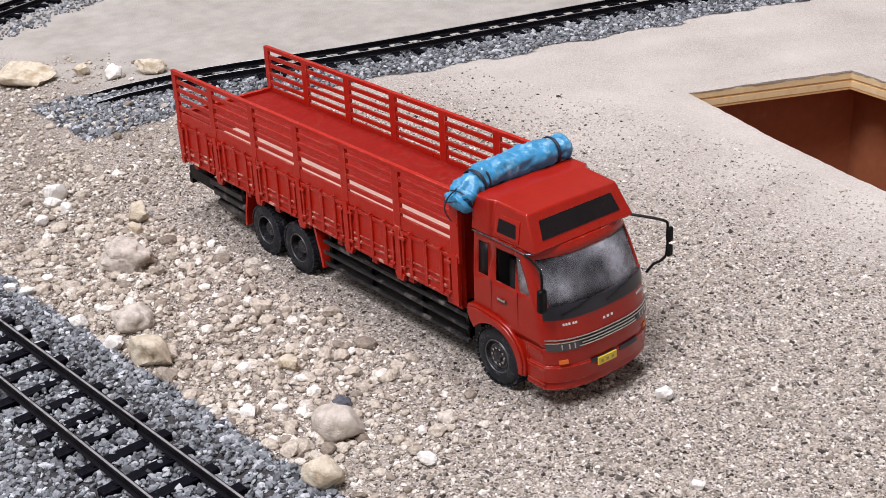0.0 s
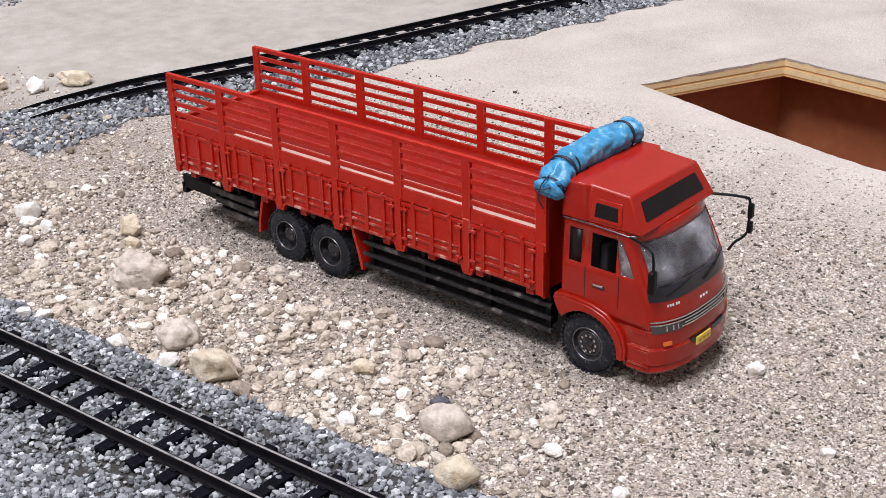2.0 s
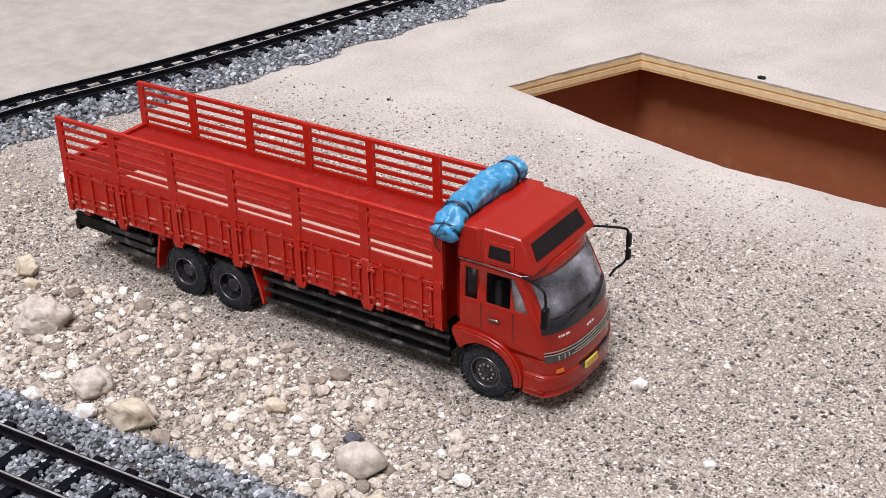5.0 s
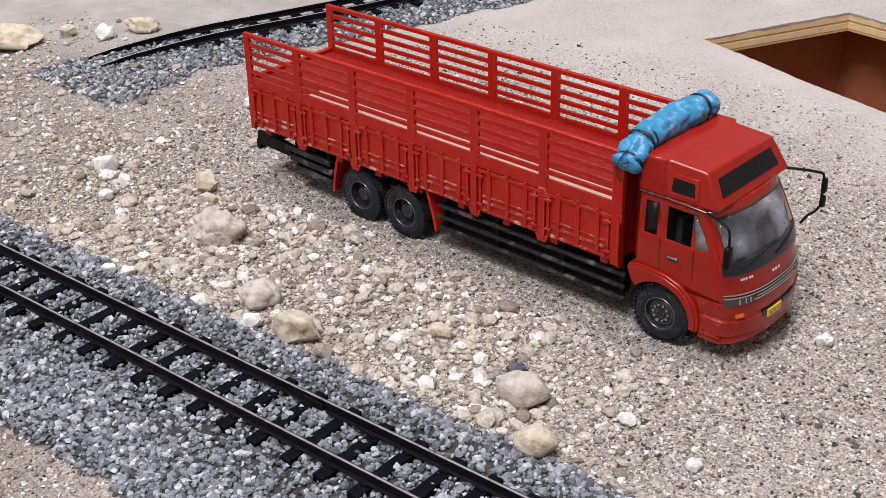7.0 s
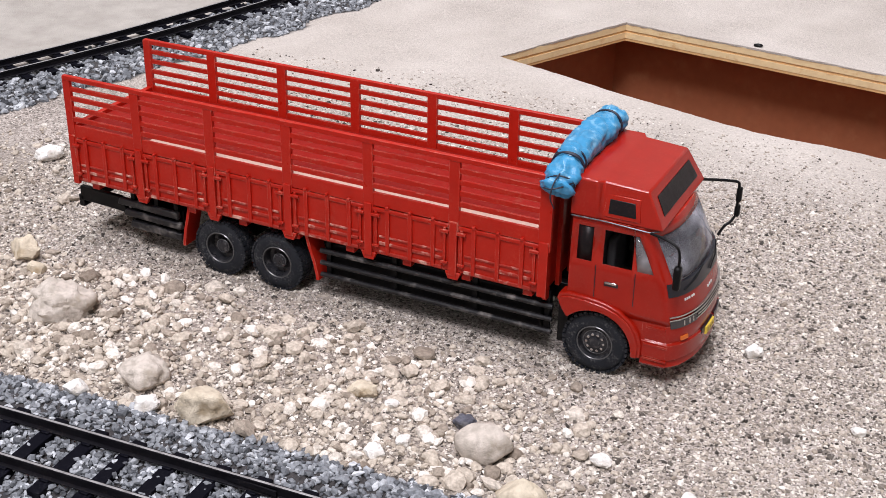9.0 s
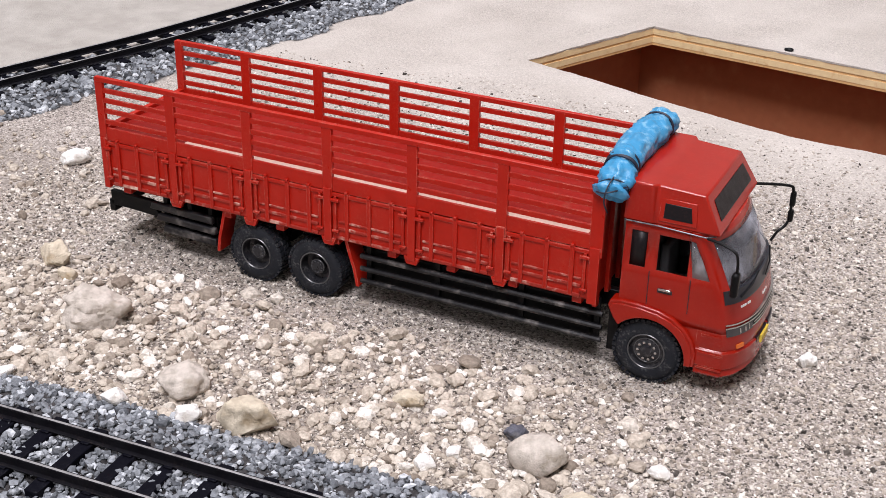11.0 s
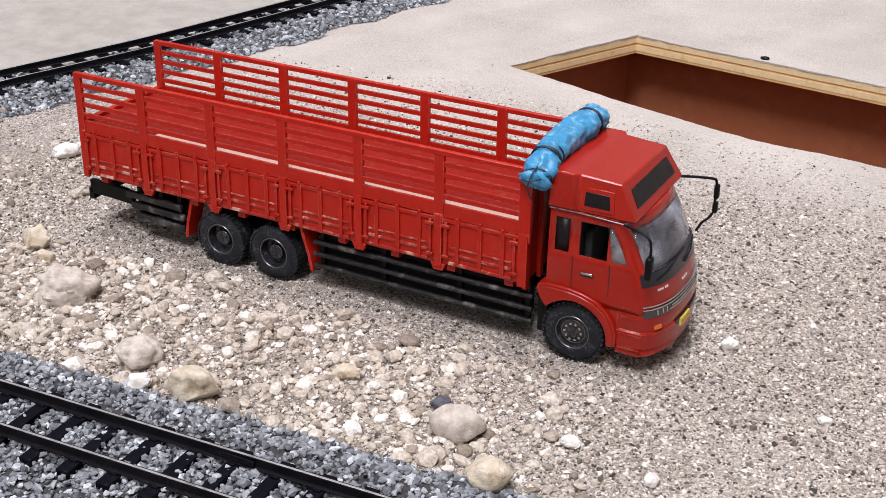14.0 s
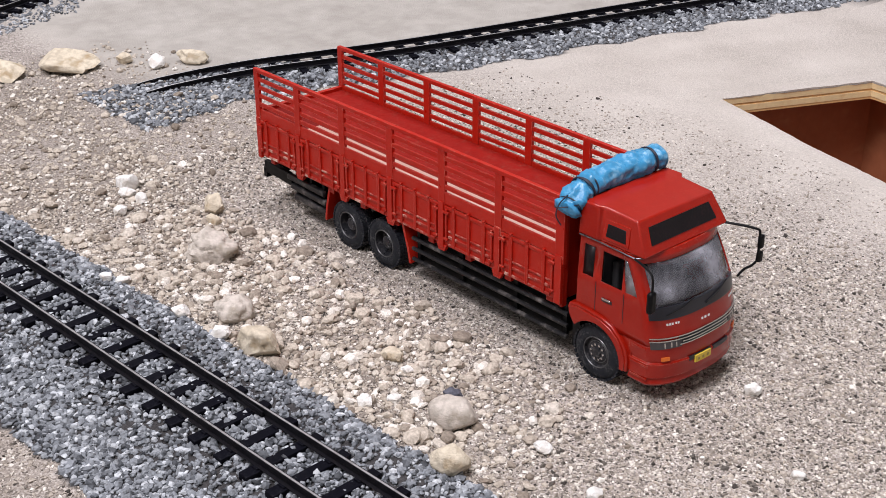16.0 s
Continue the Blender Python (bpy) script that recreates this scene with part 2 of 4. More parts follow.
def prism(bm, outline, y0, y1):
    """An outline in x and z, drawn out from y0 to y1."""
    a = [bm.verts.new((x, y0, z)) for x, z in outline]
    b = [bm.verts.new((x, y1, z)) for x, z in outline]
    n = len(outline)
    bm.faces.new(a)
    bm.faces.new(b[::-1])
    for i in range(n):
        bm.faces.new((a[i], b[i], b[(i + 1) % n], a[(i + 1) % n]))


def lathe(bm, profile, centre, seg=40, axis="y", caps=(1, 1)):
    """A profile of (radius, along) turned round an axis through centre."""
    rings = []
    for r, s in profile:
        ring = []
        for i in range(seg):
            a = 2 * math.pi * i / seg
            p = (r * math.cos(a), s, r * math.sin(a)) if axis == "y" else (r * math.cos(a), r * math.sin(a), s)
            ring.append(bm.verts.new(Vector(p) + Vector(centre)))
        rings.append(ring)
    for a, b in zip(rings, rings[1:]):
        for i in range(seg):
            bm.faces.new((a[i], a[(i + 1) % seg], b[(i + 1) % seg], b[i]))
    if caps[0]:
        bm.faces.new(rings[0])
    if caps[1]:
        bm.faces.new(rings[-1][::-1])


def tube(bm, path, radius, seg=8):
    pts = [Vector(p) for p in path]
    rings = []
    for i, p in enumerate(pts):
        d = (pts[min(i + 1, len(pts) - 1)] - pts[max(i - 1, 0)]).normalized()
        side = d.cross(Vector((0.13, 0.31, 0.94))).normalized()
        up = d.cross(side)
        rings.append([bm.verts.new(p + radius * (math.cos(2 * math.pi * k / seg) * side + math.sin(2 * math.pi * k / seg) * up)) for k in range(seg)])
    for a, b in zip(rings, rings[1:]):
        for i in range(seg):
            bm.faces.new((a[i], a[(i + 1) % seg], b[(i + 1) % seg], b[i]))
    bm.faces.new(rings[0])
    bm.faces.new(rings[-1][::-1])


def curve(points, n=8):
    """A smooth line through points."""
    p = [Vector(q) for q in points]
    out = []
    for i in range(len(p) - 1):
        a, b, c, d = p[max(i - 1, 0)], p[i], p[i + 1], p[min(i + 2, len(p) - 1)]
        for k in range(n):
            t = k / n
            out.append(0.5 * (2 * b + (c - a) * t + (2 * a - 5 * b + 4 * c - d) * t * t + (3 * b - a - 3 * c + d) * t ** 3))
    return out + [p[-1]]


# ---- room and table ----
def slab(name, x0, x1, y0, y1, z0, z1, material, label="", category=""):
    bm = bmesh.new()
    box(bm, x0, x1, y0, y1, z0, z1)
    return tagged(part(name, bm, material), label, category, kind="structure")


# unseen room, added to close the place and bounce the lamps' light
slab("floor", -1300, 1300, -1200, 1300, -130, -100, FLOOR, "grey cement floor under the layout board", "floor")
slab("ceiling", -1300, 1300, -1200, 1300, 1750, 1800, WALL, "unseen grey room ceiling, added to close the place and bounce light", "ceiling")
slab("wall_north", -1300, 1300, 1300, 1360, -100, 1750, WALL, "unseen grey room wall, added to close the place and bounce light", "wall")
slab("wall_south", -1300, 1300, -1260, -1200, -100, 1750, WALL, "unseen grey room wall, added to close the place and bounce light", "wall")
slab("wall_east", 1300, 1360, -1200, 1300, -100, 1750, WALL, "unseen grey room wall, added to close the place and bounce light", "wall")
slab("wall_west", -1360, -1300, -1200, 1300, -100, 1750, WALL, "unseen grey room wall, added to close the place and bounce light", "wall")


# ---- ground with the cut-out ----
HOLE = [(-43, 138.8), (-20, 188.3), (250, 152.7), (250, 104), (75, 112.2), (40, 115), (-2, 125.3)]     # corners of the opening in the board
TRACK_Y0, TRACK_SLOPE = -80.3, 0.055                        # near track: y = y0 + slope * x


def near_track_y(x):
    return TRACK_Y0 + TRACK_SLOPE * x


BACK_LINE = curve([(-172, 6, -2.2), (-170, 18, -1.3), (-164, 43, -0.5), (-153.5, 71, 0), (-144.8, 99, 0), (-133, 148, 0), (-119.5, 205, 0), (-100, 276, 0), (-73, 352, 0), (-38, 430, 0)], 10)
BACK_NP = np.array([(p.x, p.y) for p in BACK_LINE])
FAR_LINE = curve([(-275, -30, 0), (-290, 10, 0), (-306, 45, 0), (-330, 100, 0), (-352, 170, 0)], 10)
FAR_NP = np.array([(p.x, p.y) for p in FAR_LINE])


def distance_to(line, x, y):
    d = np.full(np.shape(x), 1e9)
    for q in line:
        d = np.minimum(d, np.hypot(np.asarray(x) - q[0], np.asarray(y) - q[1]))
    return d


def steps(a, lo=0.0, hi=1.0):
    t = np.clip((a - lo) / (hi - lo), 0, 1)
    return t * t * (3 - 2 * t)


def waves(x, y, seed, size):
    """A cheap smooth random field, about -1 to 1."""
    r = np.random.RandomState(seed)
    out = np.zeros(np.shape(x))
    for k in range(7):
        a, f, p = r.uniform(0, 6.28), (0.6 + 0.25 * k) / size, r.uniform(0, 6.28)
        out += np.sin(6.28 * f * (np.cos(a) * x + np.sin(a) * y) + p) / (1 + 0.5 * k)
    return out / 2.6


def height(x, y):
    """The ground's height: flat under the lorry, banks of rubble, low shoulders under the tracks."""
    x, y = np.asarray(x, float), np.asarray(y, float)
    coarse = steps(-y, 16, 45) * (1 - steps(x, 25, 75)) + steps(-x, 78, 100) * (1 - steps(y, 10, 60)) * (1 - steps(-x, 200, 240))
    h = 0.25 * waves(x, y, 3, 40) + np.clip(coarse, 0, 1) * (0.9 * waves(x, y, 5, 24) + 0.7)
    h *= 1 - np.exp(-((np.maximum(np.abs(x + 8) - 75, 0)) ** 2 + (np.maximum(np.abs(y + 2) - 18, 0)) ** 2) / 150)
    d = np.abs(y - near_track_y(x))
    flat = 1 - steps(d, 11, 25)
    h = h * (1 - flat) + 1.7 * flat
    db = distance_to(BACK_NP, x, y)
    flat = 1 - steps(db, 9, 22)
    return h * (1 - flat) + 0.3 * flat


def smoothness(x, y):
    """0 where the ground is grit, 1 where it is plain sand."""
    s = steps(y, 40, 120) * 0.75
    b = BACK_NP
    left = np.interp(y, b[:, 1], b[:, 0])
    s = np.maximum(s, steps(left - x, 8, 20) * steps(y, -5, 25))
    return np.clip(s + 0.15 * waves(x, y, 11, 30), 0, 1)


def beyond_track(x, y):
    """1 on the plain board past the rear track."""
    left = np.interp(y, BACK_NP[:, 1], BACK_NP[:, 0])
    return steps(left - x, 6, 9) * steps(y, -5, 25)


def sheet(x_values, y_values):
    xs, ys = np.array(x_values), np.array(y_values)
    gx, gy = np.meshgrid(xs, ys)
    gz = height(gx, gy)
    n, m = gx.shape
    idx = np.arange(n * m).reshape(n, m)
    quads = np.stack([idx[:-1, :-1], idx[:-1, 1:], idx[1:, 1:], idx[1:, :-1]], -1).reshape(-1, 4)
    verts = np.stack([gx, gy, gz], -1).reshape(-1, 3)
    return verts, quads


def in_hole(x, y, grow=0.0):
    inside = np.ones(np.shape(x), bool)
    n = len(HOLE)
    for i in range(n):
        (ax, ay), (bx, by) = HOLE[i], HOLE[(i + 1) % n]
        cross = (bx - ax) * (y - ay) - (by - ay) * (x - ax)
        inside &= cross / math.hypot(bx - ax, by - ay) < grow
    return inside


def coarse_zone(x, y):
    """Where the coarse rubble lies, 0 to 1."""
    between = steps(-y, 14, 34) * (1 - steps(x + 0.35 * (y + 40), 20, 72))
    behind = 0.5 * steps(-x, 76, 98) * (1 - steps(y, -2, 40))
    z = np.clip(between + behind, 0, 1) * (0.75 + 0.4 * waves(x, y, 21, 35))
    return z * (1 - steps(-x, 215, 235))


def near_ballast(x, y):
    d = (y - near_track_y(x)) + 1.6 * waves(x, y, 31, 14)
    return (d < 18.7 + 0.012 * x + 0.8 * np.sin(x / 23)) & (d > -30.5 + 0.1 * np.clip(x + 45, -40, 5))


def back_ballast(x, y):
    b = BACK_NP
    lx = np.interp(y, b[:, 1], b[:, 0])
    d = x - lx + 3 * waves(x, y, 33, 18)
    head = (d < 27 + 8 * steps(-y, -30, 8)) & (d > -8 + 4 * steps(y, 20, 60)) & (y > -12)
    fade = steps(60 - y, 0, 40)
    return head & (d < 26 + 12 * fade)


def ground():
    """One sheet; the cells are fitted to the opening by warping the rows that cross it."""
    bm = bmesh.new()
    xs = np.concatenate([np.linspace(-1310, -260, 36), np.linspace(-255, 140, 264), np.linspace(145, 1310, 60)])
    ys = np.concatenate([np.linspace(-1210, -125, 36), np.linspace(-122, 60, 122), np.linspace(62, 250, 95), np.linspace(260, 1310, 44)])
    verts, quads = sheet(xs, ys)
    me = bpy.data.meshes.new("ground")
    cx = verts[quads].mean(1)
    keep = ~in_hole(cx[:, 0], cx[:, 1], 3.2)
    me.from_pydata((verts * MM).tolist(), [], quads[keep].tolist())
    at = me.attributes.new("smoothness", "FLOAT", "POINT")
    at.data.foreach_set("value", smoothness(verts[:, 0], verts[:, 1]).astype(np.float32))
    for name, values in (("shaded_earth", 0.8 * coarse_zone(verts[:, 0], verts[:, 1])), ("board", beyond_track(verts[:, 0], verts[:, 1])), ("ballast_shade", (near_ballast(verts[:, 0], verts[:, 1]) | back_ballast(verts[:, 0], verts[:, 1])) * 0.9)):
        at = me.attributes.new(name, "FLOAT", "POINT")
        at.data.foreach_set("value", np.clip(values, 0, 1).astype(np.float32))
    me.materials.append(GRIT)
    me.shade_smooth()
    bm.free()
    ob = tagged(new("ground", me), "pale pinkish-grey glued grit and sand scenery ground", "ground", kind="structure")
    # rim of crust that carries the ground to the opening's true edge
    bm = bmesh.new()
    n = len(HOLE)
    centre = Vector((sum(p[0] for p in HOLE) / n, sum(p[1] for p in HOLE) / n, 0))
    rings = [[], [], [], []]
    for i in range(n):
        a, b = Vector((*HOLE[i], 0)), Vector((*HOLE[(i + 1) % n], 0))
        side = (b - a).normalized().cross(Vector((0, 0, 1))) * -1
        k = max(2, int((b - a).length / 2.0))
        for j in range(k):
            p = a.lerp(b, j / k)
            q = p + side * (0.3 * noise.noise(p * 0.35) + 0.25 * noise.noise(p * 1.3))
            away = side
            for ring, out, up in zip(rings, (10.0, 6.8, 0.0, 0.0), (-0.5, 0.12, 0.12 + 0.12 * noise.noise(p * 0.6), None)):
                o = p + away * out if out else q
                ring.append(bm.verts.new((o.x, o.y, -0.4 if up is None else float(height(o.x, o.y)) + up)))
    k = len(rings[0])
    for u, v in zip(rings, rings[1:]):
        for i in range(k):
            j = (i + 1) % k
            bm.faces.new((u[i], u[j], v[j], v[i]))
    rim = part("crust", bm, GRIT, ob, "crumbly plaster lip round the opening")
    at = rim.data.attributes.new("smoothness", "FLOAT", "POINT")
    at.data.foreach_set("value", np.full(len(rim.data.vertices), 0.78, np.float32))
    return ob


ground()


def ring_wall(name, material, inset, thick, z0, z1, parent, label):
    """A wall of some thickness that follows the opening's outline."""
    n = len(HOLE)
    c = Vector((sum(p[0] for p in HOLE) / n, sum(p[1] for p in HOLE) / n, 0))

    def moved(off):
        out = []
        for i in range(n):
            p, a, b = (Vector((*HOLE[j % n], 0)) for j in (i, i - 1, i + 1))
            na = (p - a).normalized().cross(Vector((0, 0, -1)))
            nb = (b - p).normalized().cross(Vector((0, 0, -1)))
            m = (na + nb).normalized()
            out.append(p + m * off / max(0.35, m.dot(na)))
        return out
    bm = bmesh.new()
    rings = [[bm.verts.new((p.x, p.y, z)) for p in moved(o)] for o, z in ((inset, z0), (inset, z1), (inset + thick, z1), (inset + thick, z0))]
    for a, b in zip(rings, rings[1:] + rings[:1]):
        for i in range(n):
            bm.faces.new((a[i], a[(i + 1) % n], b[(i + 1) % n], b[i]))
    return part(name, bm, material, parent, label)


PIT = tagged(new("access_opening"), "opening cut through a plywood layout board, brown hardboard sides", "opening", kind="structure")
ring_wall("ply", WOOD, 0.1, 25, -2.3, -0.35, PIT, "pale raw sawn plywood layer")
ring_wall("ply", WOOD_DARK, 0.35, 25, -3.1, -2.3, PIT, "darker cross-grain plywood layer")
ring_wall("ply", WOOD, 0.15, 25, -5.0, -3.1, PIT, "pale raw sawn plywood layer")
ring_wall("ply", WOOD_DARK, 0.3, 25, -5.9, -5.0, PIT, "darker cross-grain plywood layer")
ring_wall("hardboard_side", HARDBOARD, 13, 3, -70, -5.9, PIT, "brown hardboard side")
bm = bmesh.new()
box(bm, -70, 300, 80, 215, -73, -70)
part("hardboard_bottom", bm, HARDBOARD, PIT, "brown hardboard bottom")
bm = bmesh.new()
bmesh.ops.create_icosphere(bm, subdivisions=2, radius=1.0)
for v in bm.verts:
    v.co = Vector((v.co.x * 1.5, v.co.y * 0.9, v.co.z * 0.7)) * (1 + 0.25 * noise.noise(v.co * 2)) + Vector((24, 184.6, 0.6))
tagged(part("dark_pebble", bm, BLACK), "small dark pebble on the rim of the opening", "pebble")


# ---- loose stone ----
ICO = bmesh.new()
bmesh.ops.create_icosphere(ICO, subdivisions=1, radius=1.0)
ICO_V = np.array([v.co[:] for v in ICO.verts])
ICO_F = np.array([[v.index for v in f.verts] for f in ICO.faces])
ICO.free()
ICO = bmesh.new()
bmesh.ops.create_icosphere(ICO, subdivisions=2, radius=1.0)
FINE_V = np.array([v.co[:] for v in ICO.verts])
FINE_F = np.array([[v.index for v in f.verts] for f in ICO.faces])
ICO.free()
OCT_V = np.array([(1, 0, 0), (-1, 0, 0), (0, 1, 0), (0, -1, 0), (0, 0, 1), (0, 0, -1)], float)
OCT_F = np.array([(0, 2, 4), (2, 1, 4), (1, 3, 4), (3, 0, 4), (2, 0, 5), (1, 2, 5), (3, 1, 5), (0, 3, 5)])


def heap(name, material, x, y, z, size, seed, solid=(ICO_V, ICO_F), flat=0.7, rough=0.28, label="", category="gravel"):
    """Many chips of stone as one mesh: each turned, stretched and chipped on its own."""
    r = np.random.RandomState(seed)
    V, F = solid
    n, k = len(x), len(V)
    q = r.normal(size=(n, 4))
    q /= np.linalg.norm(q, axis=1)[:, None]
    w, a, b, c = q.T
    rot = np.stack([1 - 2 * (b * b + c * c), 2 * (a * b - c * w), 2 * (a * c + b * w), 2 * (a * b + c * w), 1 - 2 * (a * a + c * c), 2 * (b * c - a * w),
                    2 * (a * c - b * w), 2 * (b * c + a * w), 1 - 2 * (a * a + b * b)], -1).reshape(n, 3, 3)
    local = V[None] * r.uniform(0.5, 1.3, (n, 1, 3)) * (1 + rough * r.uniform(-1, 1, (n, k, 1)))
    local = np.einsum("nij,nkj->nki", rot, local) * np.asarray(size)[:, None, None]
    local[:, :, 2] *= flat
    pts = (local + np.stack([x, y, z], -1)[:, None, :]).reshape(-1, 3) * MM
    faces = (F[None] + (np.arange(n) * k)[:, None, None]).reshape(-1, 3)
    me = bpy.data.meshes.new(name)
    me.vertices.add(len(pts))
    me.vertices.foreach_set("co", pts.astype(np.float32).ravel())
    me.loops.add(faces.size)
    me.loops.foreach_set("vertex_index", faces.astype(np.int32).ravel())
    me.polygons.add(len(faces))
    me.polygons.foreach_set("loop_start", np.arange(0, faces.size, 3, dtype=np.int32))
    me.polygons.foreach_set("loop_total", np.full(len(faces), 3, np.int32))
    me.update(calc_edges=True)
    me.validate()
    me.shade_flat()
    me.materials.append(material)
    return tagged(new(name, me), label, category, kind="stuff")


def inside_lorry(x, y):
    return (np.abs(x + 6) < 52) & (np.abs(y + 2) < 9)


def scatter(n, x0, x1, y0, y1, seed):
    r = np.random.RandomState(seed)
    return r.uniform(x0, x1, n), r.uniform(y0, y1, n), r


# fine grit round the lorry and to the right of it
x, y, r = scatter(225000, -110, 150, -75, 112, 1)
near = 1 - 0.93 * steps(y, 26, 100)
keep = (r.uniform(size=len(x)) < near * (1 - 0.2 * coarse_zone(x, y))) & ~near_ballast(x, y) & ~in_hole(x, y, 2.0) & ~inside_lorry(x, y)
x, y = x[keep], y[keep]
s = np.random.RandomState(2).lognormal(-1.32, 0.42, len(x))
heap("fine_gravel", GRAVEL, x, y, height(x, y) + 0.1 * s, np.clip(s, 0.13, 0.75), 3, (OCT_V, OCT_F), 0.75, 0.3, "fine pinkish-grey grit of mixed light and dark grains")

x, y, r = scatter(16000, -90, 110, -150, -88, 41)
keep = ~near_ballast(x, y)
x, y = x[keep], y[keep]
s = np.clip(np.random.RandomState(42).lognormal(-1.0, 0.35, len(x)), 0.16, 0.8)
heap("trackside_grit", GRAVEL, x, y, height(x, y) + 0.1 * s, s, 43, (OCT_V, OCT_F), 0.75, 0.3, "pinkish sand and grit beside the track ballast")

# coarse rubble between the near track and the lorry and behind it
x, y, r = scatter(78000, -235, 80, -80, 60, 5)
keep = (r.uniform(size=len(x)) < 0.66 * coarse_zone(x, y)) & ~near_ballast(x, y) & ~inside_lorry(x, y)
x, y = x[keep], y[keep]
s = np.clip(np.random.RandomState(6).lognormal(-0.66, 0.5, len(x)), 0.24, 2.3)
s *= np.where((np.abs(x + 6) < 70) & (np.abs(y + 2) < 17), 0.55, 1.0)
s *= np.where(x < -85, 0.7, 1.0)
z = height(x, y) + np.random.RandomState(61).uniform(0.0, 0.55, len(x)) * s
big = s > 0.72
heap("rubble", PEBBLE, x[big], y[big], z[big], s[big], 7, (FINE_V, FINE_F), 0.72, 0.17, "coarse beige and white pebble rubble spread over the ground")
heap("small_rubble", PEBBLE, x[~big], y[~big], z[~big], s[~big], 71, (ICO_V, ICO_F), 0.75, 0.3, "small beige stone chips between the pebbles")

# a few larger grains on the fine ground
x, y, r = scatter(5200, 20, 150, -70, 75, 8)
keep = ~in_hole(x, y, 3) & ~near_ballast(x, y) & ~inside_lorry(x, y) & (r.uniform(size=len(x)) < 0.65)
x, y = x[keep], y[keep]
s = np.clip(np.random.RandomState(9).lognormal(-0.98, 0.32, len(x)), 0.26, 0.95)
heap("stray_pebbles", PEBBLE, x, y, height(x, y) + 0.15 * s, s, 10, (ICO_V, ICO_F), 0.7, 0.2, "stray pale pebbles lying on fine grit")

x, y, r = scatter(9000, -60, 150, 35, 118, 51)
keep = ~in_hole(x, y, 2.5) & (r.uniform(size=len(x)) < 0.8)
x, y = x[keep], y[keep]
s = np.clip(np.random.RandomState(52).lognormal(-1.1, 0.35, len(x)), 0.16, 0.7)
heap("sand_grains", PALE, x, y, height(x, y) + 0.02 * s, s, 53, (OCT_V, OCT_F), 0.6, 0.3, "pale sand grains on the smooth ground by the opening", "sand")

# ballast of the near track
x, y, r = scatter(52000, -165, 125, -130, -50, 11)
keep = near_ballast(x, y)
x, y = x[keep], y[keep]
s = np.clip(np.random.RandomState(12).lognormal(-0.56, 0.25, len(x)), 0.32, 0.95)
d = np.abs(y - near_track_y(x))
up = (np.random.RandomState(13).uniform(-0.5, 0.9, len(x)) - 0.45 * steps(d, 5, 6.5)) * (1 - steps(d, 10, 20))
heap("near_ballast", BALLAST, x, y, height(x, y) + 0.4 * s + up, s, 14, (ICO_V, ICO_F), 0.8, 0.3, "blue-grey crushed stone track ballast", "ballast")

# ballast of the back track, spilling at the track's end
x, y, r = scatter(60000, -215, -60, -20, 330, 15)
keep = back_ballast(x, y) & (r.uniform(size=len(x)) < 0.75)
x, y = x[keep], y[keep]
s = np.clip(np.random.RandomState(16).lognormal(-0.42, 0.28, len(x)), 0.35, 1.2)
heap("back_ballast", BALLAST, x, y, height(x, y) + 0.3 * s, s, 17, (ICO_V, ICO_F), 0.8, 0.38, "blue-grey crushed stone ballast along the rear track", "ballast")

# ballast of the far track
x, y, r = scatter(16000, -380, -225, -60, 190, 18)
keep = distance_to(FAR_NP, x, y) < 24 + 5 * waves(x, y, 35, 20)
x, y = x[keep], y[keep]
s = np.clip(np.random.RandomState(19).lognormal(-0.3, 0.25, len(x)), 0.4, 1.2)
heap("far_ballast", BALLAST, x, y, height(x, y) + 0.3 * s, s, 20, (OCT_V, OCT_F), 0.8, 0.3, "grey crushed stone ballast along the distant track", "ballast")


